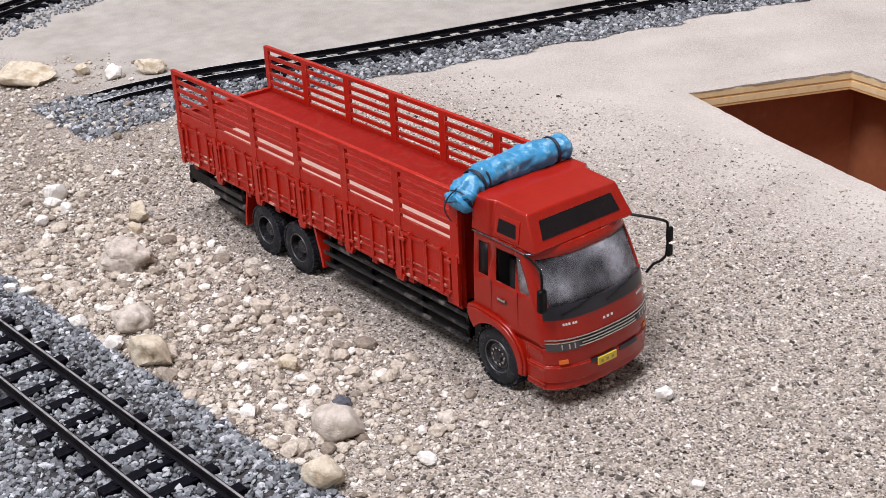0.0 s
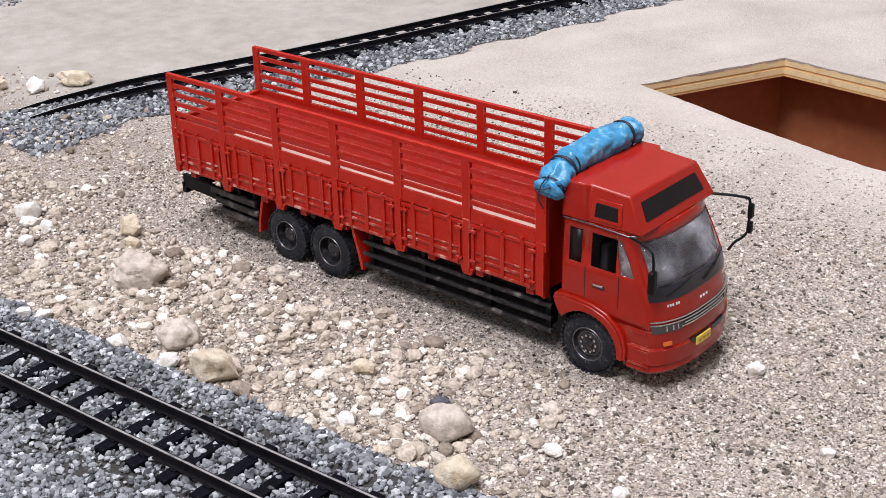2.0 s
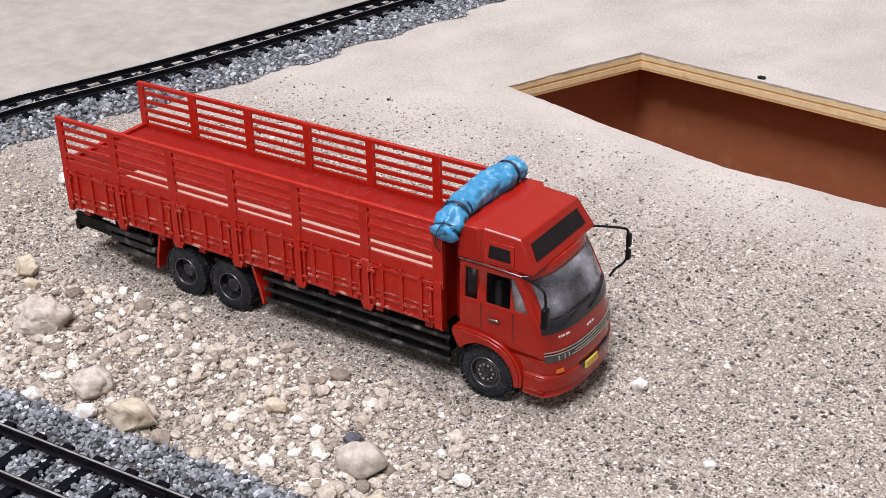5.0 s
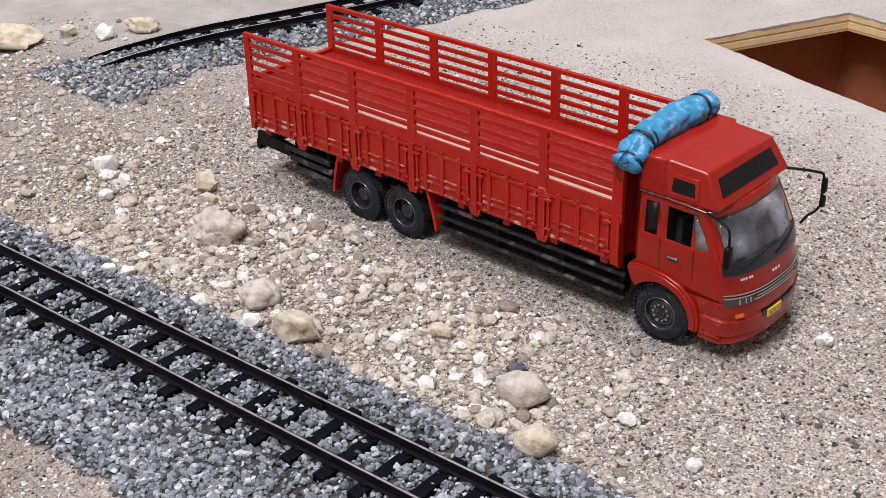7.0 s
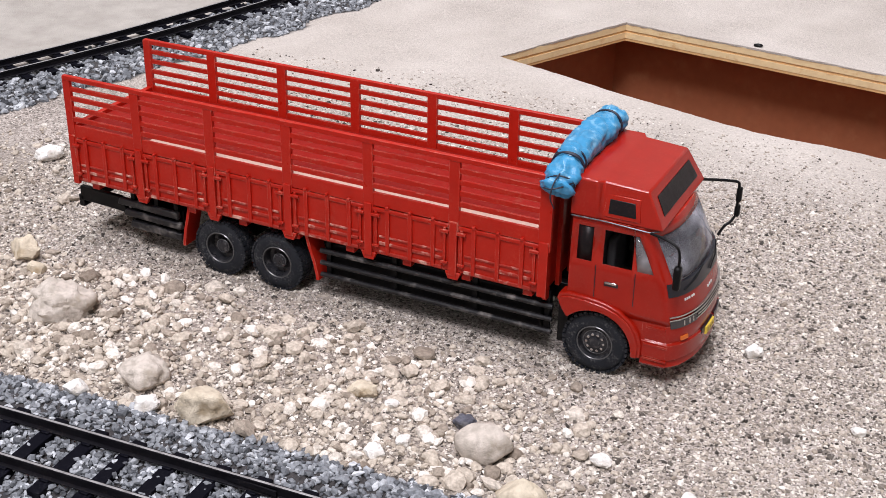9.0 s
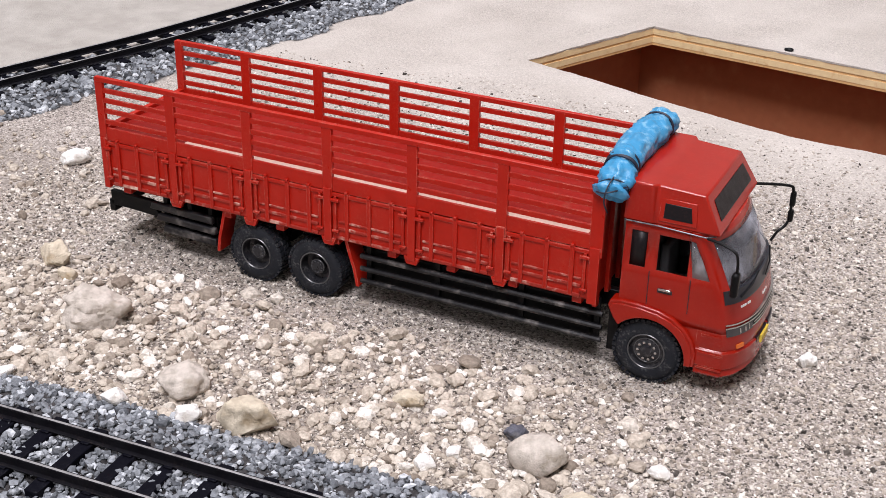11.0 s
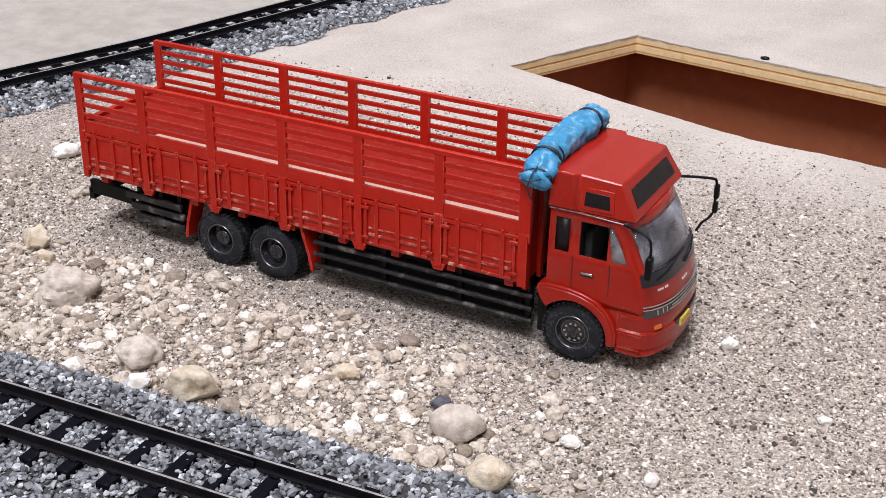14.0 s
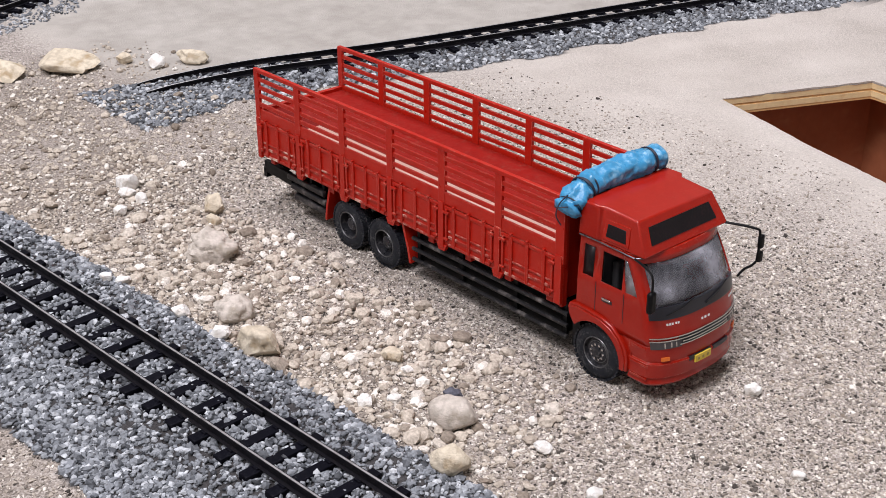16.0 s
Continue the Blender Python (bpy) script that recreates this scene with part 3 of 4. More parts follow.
# ---- tracks ----
def track(name, line, gauge, label, first=0):
    """Flexible track: dark sleepers with chairs, two rails of real section with a worn bright head."""
    ob = thing(name, 0, 0, 0, label, "track")
    pts = [Vector(p) for p in line]
    run = [0.0]
    for a, b in zip(pts, pts[1:]):
        run.append(run[-1] + (b - a).length)

    def at(s):
        for i in range(len(run) - 1):
            if s <= run[i + 1]:
                f = (s - run[i]) / (run[i + 1] - run[i])
                return pts[i].lerp(pts[i + 1], f), (pts[i + 1] - pts[i]).normalized()
        return pts[-1], (pts[-1] - pts[-2]).normalized()
    bm = bmesh.new()
    box(bm, -1.25, 1.25, -8.9, 8.9, -0.9, 1.15)
    for side in (-1, 1):
        c = side * gauge / 2
        box(bm, -0.8, 0.8, c - 1.15, c + 1.15, 1.15, 1.5)
    base = part("sleeper", bm, SLEEPER, ob, bevel=0.12)
    s, k = first, 0
    while s < run[-1]:
        p, d = at(s)
        o = base if k == 0 else new("sleeper", base.data)
        if k:
            o.parent = ob
            v = o.modifiers.new("edge", "BEVEL")
            v.width, v.segments, v.limit_method = 0.12 * MM, 1, "ANGLE"
        o.matrix_basis = pose(p.x * MM, p.y * MM, p.z * MM, 0, 0, math.degrees(math.atan2(d.y, d.x)))
        s, k = s + 7.75 + 0.35 * math.sin(k * 2.3), k + 1
    for side in (-1, 1):
        web, head = bmesh.new(), bmesh.new()
        for bm_, section in ((web, [(-0.7, 1.35), (0.7, 1.35), (0.7, 1.5), (0.16, 1.7), (0.16, 2.8), (0.38, 2.95), (0.38, 3.3), (-0.38, 3.3), (-0.38, 2.95), (-0.16, 2.8), (-0.16, 1.7), (-0.7, 1.5)]),
                             (head, [(-0.22, 3.304), (0.22, 3.304), (0.14, 3.37), (-0.14, 3.37)])):
            rings = []
            for i, p in enumerate(pts):
                d = (pts[min(i + 1, len(pts) - 1)] - pts[max(i - 1, 0)]).normalized()
                nrm = Vector((-d.y, d.x, 0))
                rings.append([bm_.verts.new(p + nrm * (side * gauge / 2 + u) + Vector((0, 0, z))) for u, z in section])
            m = len(section)
            for a, b in zip(rings, rings[1:]):
                for i in range(m):
                    bm_.faces.new((a[i], a[(i + 1) % m], b[(i + 1) % m], b[i]))
            bm_.faces.new(rings[0])
            bm_.faces.new(rings[-1][::-1])
        rail = part("rail", web, RAIL, ob, "dark weathered rail")
        part("rail_head", head, RAIL_TOP, rail, "bright worn running surface")
    return ob


NEAR_LINE = [(x, near_track_y(x), 2.0) for x in range(-270, 211, 8)]
track("near_track", NEAR_LINE, 10.4, "narrow model railway track, black sleepers, dark rails with bright heads", 3.0)
track("back_track", [(p.x, p.y, 0.25 + p.z) for p in BACK_LINE], 9.3, "curved dark model railway track ending in the gravel")
track("far_track", [(p.x, p.y, 0.25) for p in FAR_LINE], 9.3, "distant dark model railway track in grey ballast")
bm = bmesh.new()
y0 = near_track_y(14) + 5.2 - 0.42
box(bm, 6.5, 15.5, y0 - 0.35, y0, 3.9, 4.8)
tagged(part("rail_joiner", bm, RAIL, None), "thin metal rail joiner clipped to a rail", "rail joiner")


# ---- larger stones ----
def rock(x, y, a, b, c, seed, material, label, turn=0, sink=0.25, cuts=9, depth=0.66, crumble=0.035, lump=1.0):
    bm = bmesh.new()
    bmesh.ops.create_icosphere(bm, subdivisions=4, radius=1.0)
    off = Vector((seed * 3.7, seed * 1.3, seed * 7.1))
    for v in bm.verts:
        n = v.co.normalized()
        k = 1 + lump * (0.3 * noise.noise(n * 1.1 + off) + 0.17 * noise.noise(n * 2.6 + off) + 0.09 * noise.noise(n * 5.5 + off))
        p = n * k
        # flat broken faces
        for j in range(cuts):
            d = Vector((noise.noise(off + Vector((j, 0, 0))), noise.noise(off + Vector((0, j + 5, 0))), noise.noise(off + Vector((0, 0, j + 9))))).normalized()
            e = p.dot(d) - depth
            if e > 0:
                p -= d * e * 0.92
        p *= 1 + crumble * noise.noise(n * 9 + off) + crumble * 0.6 * noise.noise(n * 19 + off)
        v.co = Vector((p.x * a, p.y * b, p.z * c))
    ob = part("rock", bm, material, angle=50)
    ob.matrix_world = pose(x * MM, y * MM, (float(height(x, y)) + c * (1 - sink) * 0.75) * MM, 0, 0, turn)
    return tagged(ob, label, "rock", "scattered rocks")


rock(37.0, -46.2, 4.9, 3.9, 3.5, 1, ROCK, "large smooth pale grey rock on pebble rubble", 28, 0.2, 7, 0.8, 0.02, 0.35)
rock(48.2, -57, 3.9, 3.3, 3.2, 2, ROCK_WARM, "cream rock with a mossy ochre side by the ballast", 20, 0.2, 6, 0.78, 0.03, 0.6)
rock(-9.2, -58.5, 5.3, 4.1, 4.3, 3, ROCK_WARM, "angular yellowish rock beside the track ballast", 10)
rock(-18.6, -62.3, 2.7, 2.0, 2.1, 4, ROCK_WHITE, "small white stone beside a yellowish rock", 0)
rock(-24.6, -55, 4.3, 3.7, 3.2, 5, ROCK, "rounded beige rock half sunk in rubble", 30, 0.25, 4, 0.85)
rock(-55, -41.5, 6.6, 4.8, 4.2, 6, ROCK, "broad low crumbly beige rock sunk in rubble", 35, 0.45, 3, 0.95, 0.08)
rock(-77, -27, 4.0, 3.0, 3.0, 7, ROCK_WARM, "brownish beige rock behind the rear wheels", -20)
rock(-71, -31, 2.6, 2.0, 1.7, 21, ROCK_WARM, "small beige stone beside a brownish rock", 30)
rock(-104, -36.5, 4.4, 3.1, 2.7, 8, ROCK_WHITE, "smooth white rock lying on the rubble", 10)
rock(-94, -38.5, 2.3, 1.8, 1.6, 9, ROCK_WHITE, "small white stone beside a larger white rock", 0)
rock(-99, -40, 2.2, 1.8, 1.5, 10, ROCK_WHITE, "small white stone beside a larger white rock", 50)
rock(-90, -47, 2.6, 2.0, 1.7, 11, ROCK_WHITE, "pale pebble on sandy ground", 0)
rock(68.5, 4.8, 1.6, 1.45, 1.35, 12, ROCK_WHITE, "single white pebble in front of the lorry", 0, 0.05, 3, 0.9)
rock(10.4, -39.8, 2.9, 2.2, 1.9, 13, ROCK_WARM, "cream pebble among the rubble", 15)
rock(17, -41, 1.7, 1.4, 1.2, 22, ROCK_WHITE, "white pebble among the rubble", 40)
rock(24, -50, 1.8, 1.4, 1.2, 14, ROCK_WHITE, "white pebble among the rubble", 60)
rock(-33, -63.5, 2.5, 2.1, 1.8, 23, ROCK_WHITE, "white pebble at the ballast edge", 25)
rock(-58.5, -67.5, 1.9, 1.5, 1.4, 24, ROCK_WHITE, "small white pebble at the ballast edge", 5)
rock(-55.0, -65.5, 1.9, 1.6, 1.4, 25, ROCK_WHITE, "small white pebble at the ballast edge", 70)
rock(55, -40.3, 2.0, 1.6, 1.3, 26, ROCK_WHITE, "white pebble on the fine grit", 20)
rock(70.6, -42.9, 1.8, 1.5, 1.2, 27, ROCK_WHITE, "white pebble on the fine grit", 50)
rock(90.5, -11.6, 1.4, 1.2, 1.0, 28, ROCK_WHITE, "small white pebble on the fine grit", 10)
rock(21.6, -55.6, 2.0, 1.7, 1.4, 29, ROCK_WHITE, "white pebble at the ballast edge", 35)
rock(31, -41, 1.9, 1.6, 1.5, 30, SLATE, "dark blue-grey pebble beside a large pale rock", 0)
rock(-209, -2, 12, 7, 4.6, 15, ROCK_WARM, "large cream rock far behind the lorry", 40, 0.4)
rock(-214, -20, 9, 6, 4.0, 16, ROCK_WARM, "rounded pinkish rock far behind the lorry", -10, 0.4)
rock(-186, 34, 6, 4, 3.4, 17, ROCK_WARM, "brown rock beside the end of the rear track", 20)
rock(-189, 22, 4.5, 3, 2.6, 18, ROCK_WHITE, "white rock beside the end of the rear track", -20)
rock(-201, 16, 4, 3, 2.2, 19, ROCK_WARM, "reddish brown rock in the far rubble", 0)
rock(-107, 14, 3.4, 2.7, 2.0, 20, ROCK_WHITE, "low pale rock behind the lorry", 40)


# ---- the lorry, front towards +x, middle at y = 0 of its own frame ----
LORRY = thing("lorry", 0, -1.4, 0, "red weathered model cargo lorry with slatted high sides", "lorry")
POSTS = [-72.7 + 17.7 * i for i in range(7)]
BED_TOP, BED_LOW, PANEL_TOP, HALF = 37.2, 14.0, 23.6, 13.55


def cargo_bed():
    bm = bmesh.new()
    box(bm, -71.5, 33, -HALF + 0.7, HALF - 0.7, 13.6, 15.4)
    bed = part("cargo_bed", bm, RED_BED, LORRY, bevel=0.08)
    for i in range(9):
        x = -68 + i * 12.3
        bm = bmesh.new()
        box(bm, x - 0.9, x + 0.9, -HALF + 0.9, HALF - 0.9, 12.4, 13.6)
        part("cross_bearer", bm, RED_BED, bed, bevel=0.08)
    for side in (-1, 1):
        def bar(bmx, x0, x1, out, thick, z0, z1):
            a, b = side * (HALF - thick + out), side * (HALF + out)
            box(bmx, x0, x1, min(a, b), max(a, b), z0, z1)
        for i, x in enumerate(POSTS):
            bm = bmesh.new()
            w = 1.05 if 0 < i < 6 else 0.9 if i == 0 else 1.2
            xx = max(x, POSTS[0] + 0.7)
            bar(bm, xx - w, xx + w, 0.0, 0.85, 22.5, BED_TOP - 0.2)
            bar(bm, xx - w * 0.75, xx + w * 0.75, 0.3, 0.9, BED_LOW - 0.6, PANEL_TOP + 0.7)
            if 0 < i < 6:
                prism(bm, [(xx - 1.6, BED_LOW), (xx + 1.6, BED_LOW), (xx + 1.0, BED_LOW - 1.5), (xx - 1.0, BED_LOW - 1.5)], side * (HALF - 0.8), side * (HALF + 0.1))
            part("stake_post", bm, RED_BED, bed, bevel=0.08)
        bm = bmesh.new()
        bar(bm, POSTS[0], POSTS[-1], 0.12, 0.95, BED_TOP - 1.0, BED_TOP)
        part("top_rail", bm, RED_BED, bed, bevel=0.1)
        for i in range(6):
            a, b = POSTS[i] + 0.95, POSTS[i + 1] - 0.95
            # slats with open gaps; a deeper board at the bottom
            for k in range(5):
                z1 = BED_TOP - 2.25 - k * 2.2 + (0.42 if k == 4 else 0.0)
                low = z1 - 1.0 if k < 4 else PANEL_TOP + 0.2
                bm = bmesh.new()
                sag = 0.07 * math.sin(i * 2.1 + k * 1.7 + side)
                bar(bm, a - 0.2, b + 0.2, -0.16, 0.5, low + sag, z1 + sag)
                part("slat", bm, RED_BED, bed, bevel=0.06)
            # drop panel: sheet, frame, ribs with hinge knobs
            bm = bmesh.new()
            bar(bm, a - 0.1, b + 0.1, -0.2, 0.55, BED_LOW + 0.1, PANEL_TOP)
            bar(bm, a + 0.1, b - 0.1, 0.08, 0.35, PANEL_TOP - 0.75, PANEL_TOP)
            part("drop_panel", bm, RED_BED, bed, bevel=0.1)
            for z0, z1, o in ((BED_LOW + 0.2, BED_LOW + 0.8, 0.15), (BED_LOW + 2.1, BED_LOW + 2.7, 0.12), (BED_LOW + 3.6, BED_LOW + 4.0, 0.05)):
                bm = bmesh.new()
                bar(bm, a + 1.3, b - 1.3, o, 0.4, z0, z1)
                part("panel_ledge", bm, RED_DUSTY, bed, "dusty pressed ledge", bevel=0.08)
            for f in (0.2, 0.5, 0.8):
                xm = a + (b - a) * f
                bm = bmesh.new()
                bar(bm, xm - 0.42, xm + 0.42, 0.3, 0.6, BED_LOW + 0.3, PANEL_TOP + 0.25)
                bar(bm, xm - 0.3, xm + 0.3, 0.5, 0.7, PANEL_TOP + 0.2, PANEL_TOP + 0.75)
                part("rib", bm, RED_BED, bed, bevel=0.12)
            for xm, way in ((a + 0.75, 1), (b - 0.75, -1)):
                bm = bmesh.new()
                bar(bm, xm - 0.26, xm + 0.26, 0.32, 0.5, BED_LOW + 1.2, PANEL_TOP - 0.6)
                bar(bm, xm - 0.9, xm + 0.9, 0.55, 0.5, PANEL_TOP - 1.7, PANEL_TOP - 1.1)
                bar(bm, xm - 0.7, xm + 0.7, 0.5, 0.5, BED_LOW + 1.6, BED_LOW + 2.1)
                part("latch", bm, RED_BED, bed, bevel=0.1)
    # raised load deck, flush with the tailgate
    bm = bmesh.new()
    box(bm, -71.4, 32.55, -HALF + 0.75, HALF - 0.75, 24.4, 25.5)
    part("load_deck", bm, RED_DECK, bed, "flat red load deck", bevel=0.1)
    # pale strip along the near wall, gives pale lines in the low slat gaps
    bm = bmesh.new()
    box(bm, -54, 31.2, -HALF + 1.2, -HALF + 5.9, 25.4, 25.6)
    part("deck_strip", bm, PALE_STRIP, bed, "pale pinkish strip along the deck edge", bevel=0.05)
    # tailgate and headboard
    bm = bmesh.new()
    box(bm, -72.3, -71.5, -HALF + 0.6, HALF - 0.6, BED_LOW, 26.2)
    for yy in (-8, -3, 3, 8):
        box(bm, -72.8, -72.2, yy - 0.5, yy + 0.5, BED_LOW + 0.4, 26.0)
    box(bm, -72.6, -71.4, -HALF + 0.6, HALF - 0.6, 25.4, 26.4)
    part("tailgate", bm, RED_BED, bed, bevel=0.1)
    bm = bmesh.new()
    box(bm, 32.6, 33.4, -HALF + 0.2, HALF - 0.2, BED_LOW - 0.5, BED_TOP)
    part("headboard", bm, RED_BED, bed, bevel=0.1)
    for yy in (-12.2, -6, 0, 6, 12.2):
        bm = bmesh.new()
        box(bm, 33.35, 34.2, yy - 0.7, yy + 0.7, BED_LOW - 1.5, BED_TOP + 0.05)
        part("headboard_post", bm, RED_BED, bed, bevel=0.1)


def wheel(x, side, rim_kind, outer=12.9, radius=6.15, wide=4.6):
    """A treaded tyre with its rim and hub."""
    bm = bmesh.new()
    y0 = side * outer
    s = -side
    w = wide
    lathe(bm, [(3.35, s * 0.35), (3.6, s * 0.1), (4.4, 0), (5.2, s * 0.1), (5.75, s * 0.5), (radius - 0.12, s * 0.95), (radius - 0.12, s * (w - 0.9)), (5.7, s * (w - 0.4)), (4.6, s * w), (3.4, s * (w - 0.2))], (x, y0, radius), 48, caps=(0, 0))
    tyre = part("wheel", bm, RUBBER, LORRY, "treaded black rubber tyre")
    bm = bmesh.new()
    for k in range(36):
        a = 2 * math.pi * k / 36
        for row, off in ((0.75, 0.0), (w * 0.5, 0.5), (w - 1.0, 0.0)):
            aa = a + off * math.pi / 36
            vs = box(bm, -0.36, 0.36, min(s * (row - 0.55), s * (row + 0.55)), max(s * (row - 0.55), s * (row + 0.55)), radius - 0.4, radius + 0.06)
            m = Matrix.Translation((x, y0, radius)) @ Matrix.Rotation(aa, 4, "Y")
            for v in vs:
                v.co = m @ v.co
    part("tread", bm, RUBBER, tyre)
    bm = bmesh.new()
    if rim_kind == "front":
        lathe(bm, [(3.42, s * 0.3), (3.2, s * 0.25), (3.0, s * 0.9), (2.3, s * 0.75), (1.9, s * 0.55), (1.1, s * 0.5), (1.0, s * 0.1), (0.55, s * 0.0)], (x, y0, radius), 32, caps=(0, 1))
        ring, size = 1.62, 0.27
    else:
        lathe(bm, [(3.42, s * 0.3), (3.15, s * 0.35), (2.9, s * 2.3), (2.2, s * 2.5), (1.5, s * 2.2), (1.35, s * 1.1), (0.9, s * 0.9), (0.5, s * 0.85)], (x, y0, radius), 32, caps=(0, 1))
        ring, size = 1.15, 0.16
    rim = part("rim", bm, DARK_STEEL, tyre, "dark grey steel rim")
    # bright rings put the rim's highlight lines in as shape and colour
    for r_, y_, w_ in ((3.3, 0.22, 0.13), (2.35, 0.72, 0.08) if rim_kind == "front" else (1.42, 1.25, 0.12)):
        bm = bmesh.new()
        tube(bm, [(x + r_ * math.cos(a), y0 + s * y_, radius + r_ * math.sin(a)) for a in [2 * math.pi * k / 32 for k in range(33)]], w_, 6)
        part("rim_ring", bm, RIM_GLINT, rim, "bright steel ring standing in for a rim highlight")
    bm = bmesh.new()
    for k in range(10):
        a = 2 * math.pi * k / 10
        yy = y0 + s * (0.52 if rim_kind == "front" else 1.05)
        lathe(bm, [(size, 0.3), (size, -0.18), (size * 0.55, -0.25)] if side < 0 else [(size * 0.55, 0.25), (size, 0.18), (size, -0.3)], (x + ring * math.cos(a), yy, radius + ring * math.sin(a)), 8)
    part("wheel_nuts", bm, CHROME if rim_kind == "front" else STEEL, tyre)


def chassis():
    bm = bmesh.new()
    for y in (-4.6, 4.6):
        box(bm, -71, 52, y - 0.8, y + 0.8, 9.4, 12.6)
    for x in (-66, -50, -30, -10, 8, 24, 36):
        box(bm, x - 0.8, x + 0.8, -4.6, 4.6, 9.8, 12.2)
    for x in (-37.0, -23.4, 43.8):
        lathe(bm, [(0.9, -9), (0.9, 9)], (x, 0, 6.15), 12)
        box(bm, x - 1.8, x + 1.8, -2.2, 2.2, 4.4, 8.2)
    box(bm, 4, 30, -4, 4, 6.0, 9.8)
    frame_ = part("chassis", bm, BLACK, LORRY, "black underframe and axles", bevel=0.15)
    for side in (-1, 1):
        # side guard: three long bars on hangers
        for z, y, r in ((10.9, 11.9, 0.55), (8.3, 12.0, 0.5), (5.7, 12.0, 0.5)):
            bm = bmesh.new()
            tube(bm, [(-13.5, side * y, z - 0.1), (10, side * y, z), (35.2, side * y, z + 0.05)], r, 8)
            part("guard_bar", bm, BLACK_DUSTY, frame_)
        for x in (-12, 2.5, 19.5, 34):
            bm = bmesh.new()
            box(bm, x - 0.5, x + 0.5, side * 11.2 - 0.35, side * 11.2 + 0.35, 5.2, 13.6)
            part("guard_hanger", bm, BLACK, frame_)
        # added black block that fills the dark space behind the guard bars
        bm = bmesh.new()
        box(bm, -12, 33, min(side * 5.6, side * 10.9), max(side * 5.6, side * 10.9), 4.6, 12.6)
        part("guard_backing", bm, BLACK, frame_, bevel=0.6)
        # rear side skirt: a tall board, then three stepped bars over a dark tray
        bm = bmesh.new()
        a, b = sorted((side * 10.8, side * 12.0))
        prism(bm, [(-73.0, 8.7), (-73.0, 11.9), (-62.5, 11.5), (-60.5, 8.2), (-66, 8.5)], a, b)
        skirt = part("rear_skirt", bm, BLACK, frame_, bevel=0.15)
        for x0, x1, z, r in ((-63, -47.8, 10.7, 0.75), (-61.6, -47.2, 8.4, 0.7), (-60.2, -47.0, 6.0, 0.75)):
            bm = bmesh.new()
            prism(bm, [(x0, z - r), (x0 + 0.5, z + r), (x1, z + r - 0.35), (x1 + 0.2, z - r - 0.35)], a + 0.2 * side, b + 0.2 * side)
            part("skirt_bar", bm, BLACK_DUSTY, skirt, "dusty black bar", bevel=0.2)
        for x in (-59.5, -53.5, -48.5):
            bm = bmesh.new()
            box(bm, x - 0.5, x + 0.5, side * 10.9 - 0.5, side * 10.9 + 0.5, 5.0, 13.6)
            part("skirt_hanger", bm, BLACK, skirt)
        bm = bmesh.new()
        box(bm, -60, -47.5, min(side * 6, side * 10.3), max(side * 6, side * 10.3), 4.6, 10.6)
        part("rear_tray", bm, BLACK, frame_, bevel=0.3)
        # mudguards before and behind the paired axles
        for x, lean in ((-45.6, 1.3), (-15.2, -1.6)):
            bm = bmesh.new()
            line = [(x + lean * 0.9, 13.6), (x + lean * 0.45, 11), (x - lean * 0.15, 8), (x - lean * 0.5, 5.2), (x - lean * 0.55, 4.4)]
            prism(bm, line + [(p + 0.65, q) for p, q in line[::-1]], min(side * 8.2, side * 12.7), max(side * 8.2, side * 12.7))
            part("mudguard", bm, RED_BED, frame_, "thin red mudguard")
    bm = bmesh.new()
    box(bm, -73.6, -72.2, -12.0, 12.0, 7.2, 9.8)
    for y in (-5, 5):
        box(bm, -72.6, -71.6, y - 0.6, y + 0.6, 9.4, 13)
    part("rear_bumper", bm, BLACK, frame_, bevel=0.15)


def nose(z):
    """How far forward the cab's face stands at height z, on the middle line."""
    return float(np.interp(z, [3.2, 4.0, 9, 12, 14.5, 18.5, 21, 26, 30.5], [59.8, 60.9, 61.3, 61.0, 60.6, 59.9, 59.3, 57.0, 54.6]))


def cab_half(z):
    return float(np.interp(z, [3, 5, 14, 22, 30.5], [12.7, 13.05, 13.1, 13.0, 12.5]))


def face_curve(z, side_angle):
    """A point of the face at height z; the angle goes from -1 (near corner) to 1."""
    h = cab_half(z)
    u = side_angle
    y = h * math.copysign(abs(u) ** 0.92, u)
    return nose(z) - 3.3 * abs(u) ** 2.6 - 0.9 * abs(u) ** 14, y


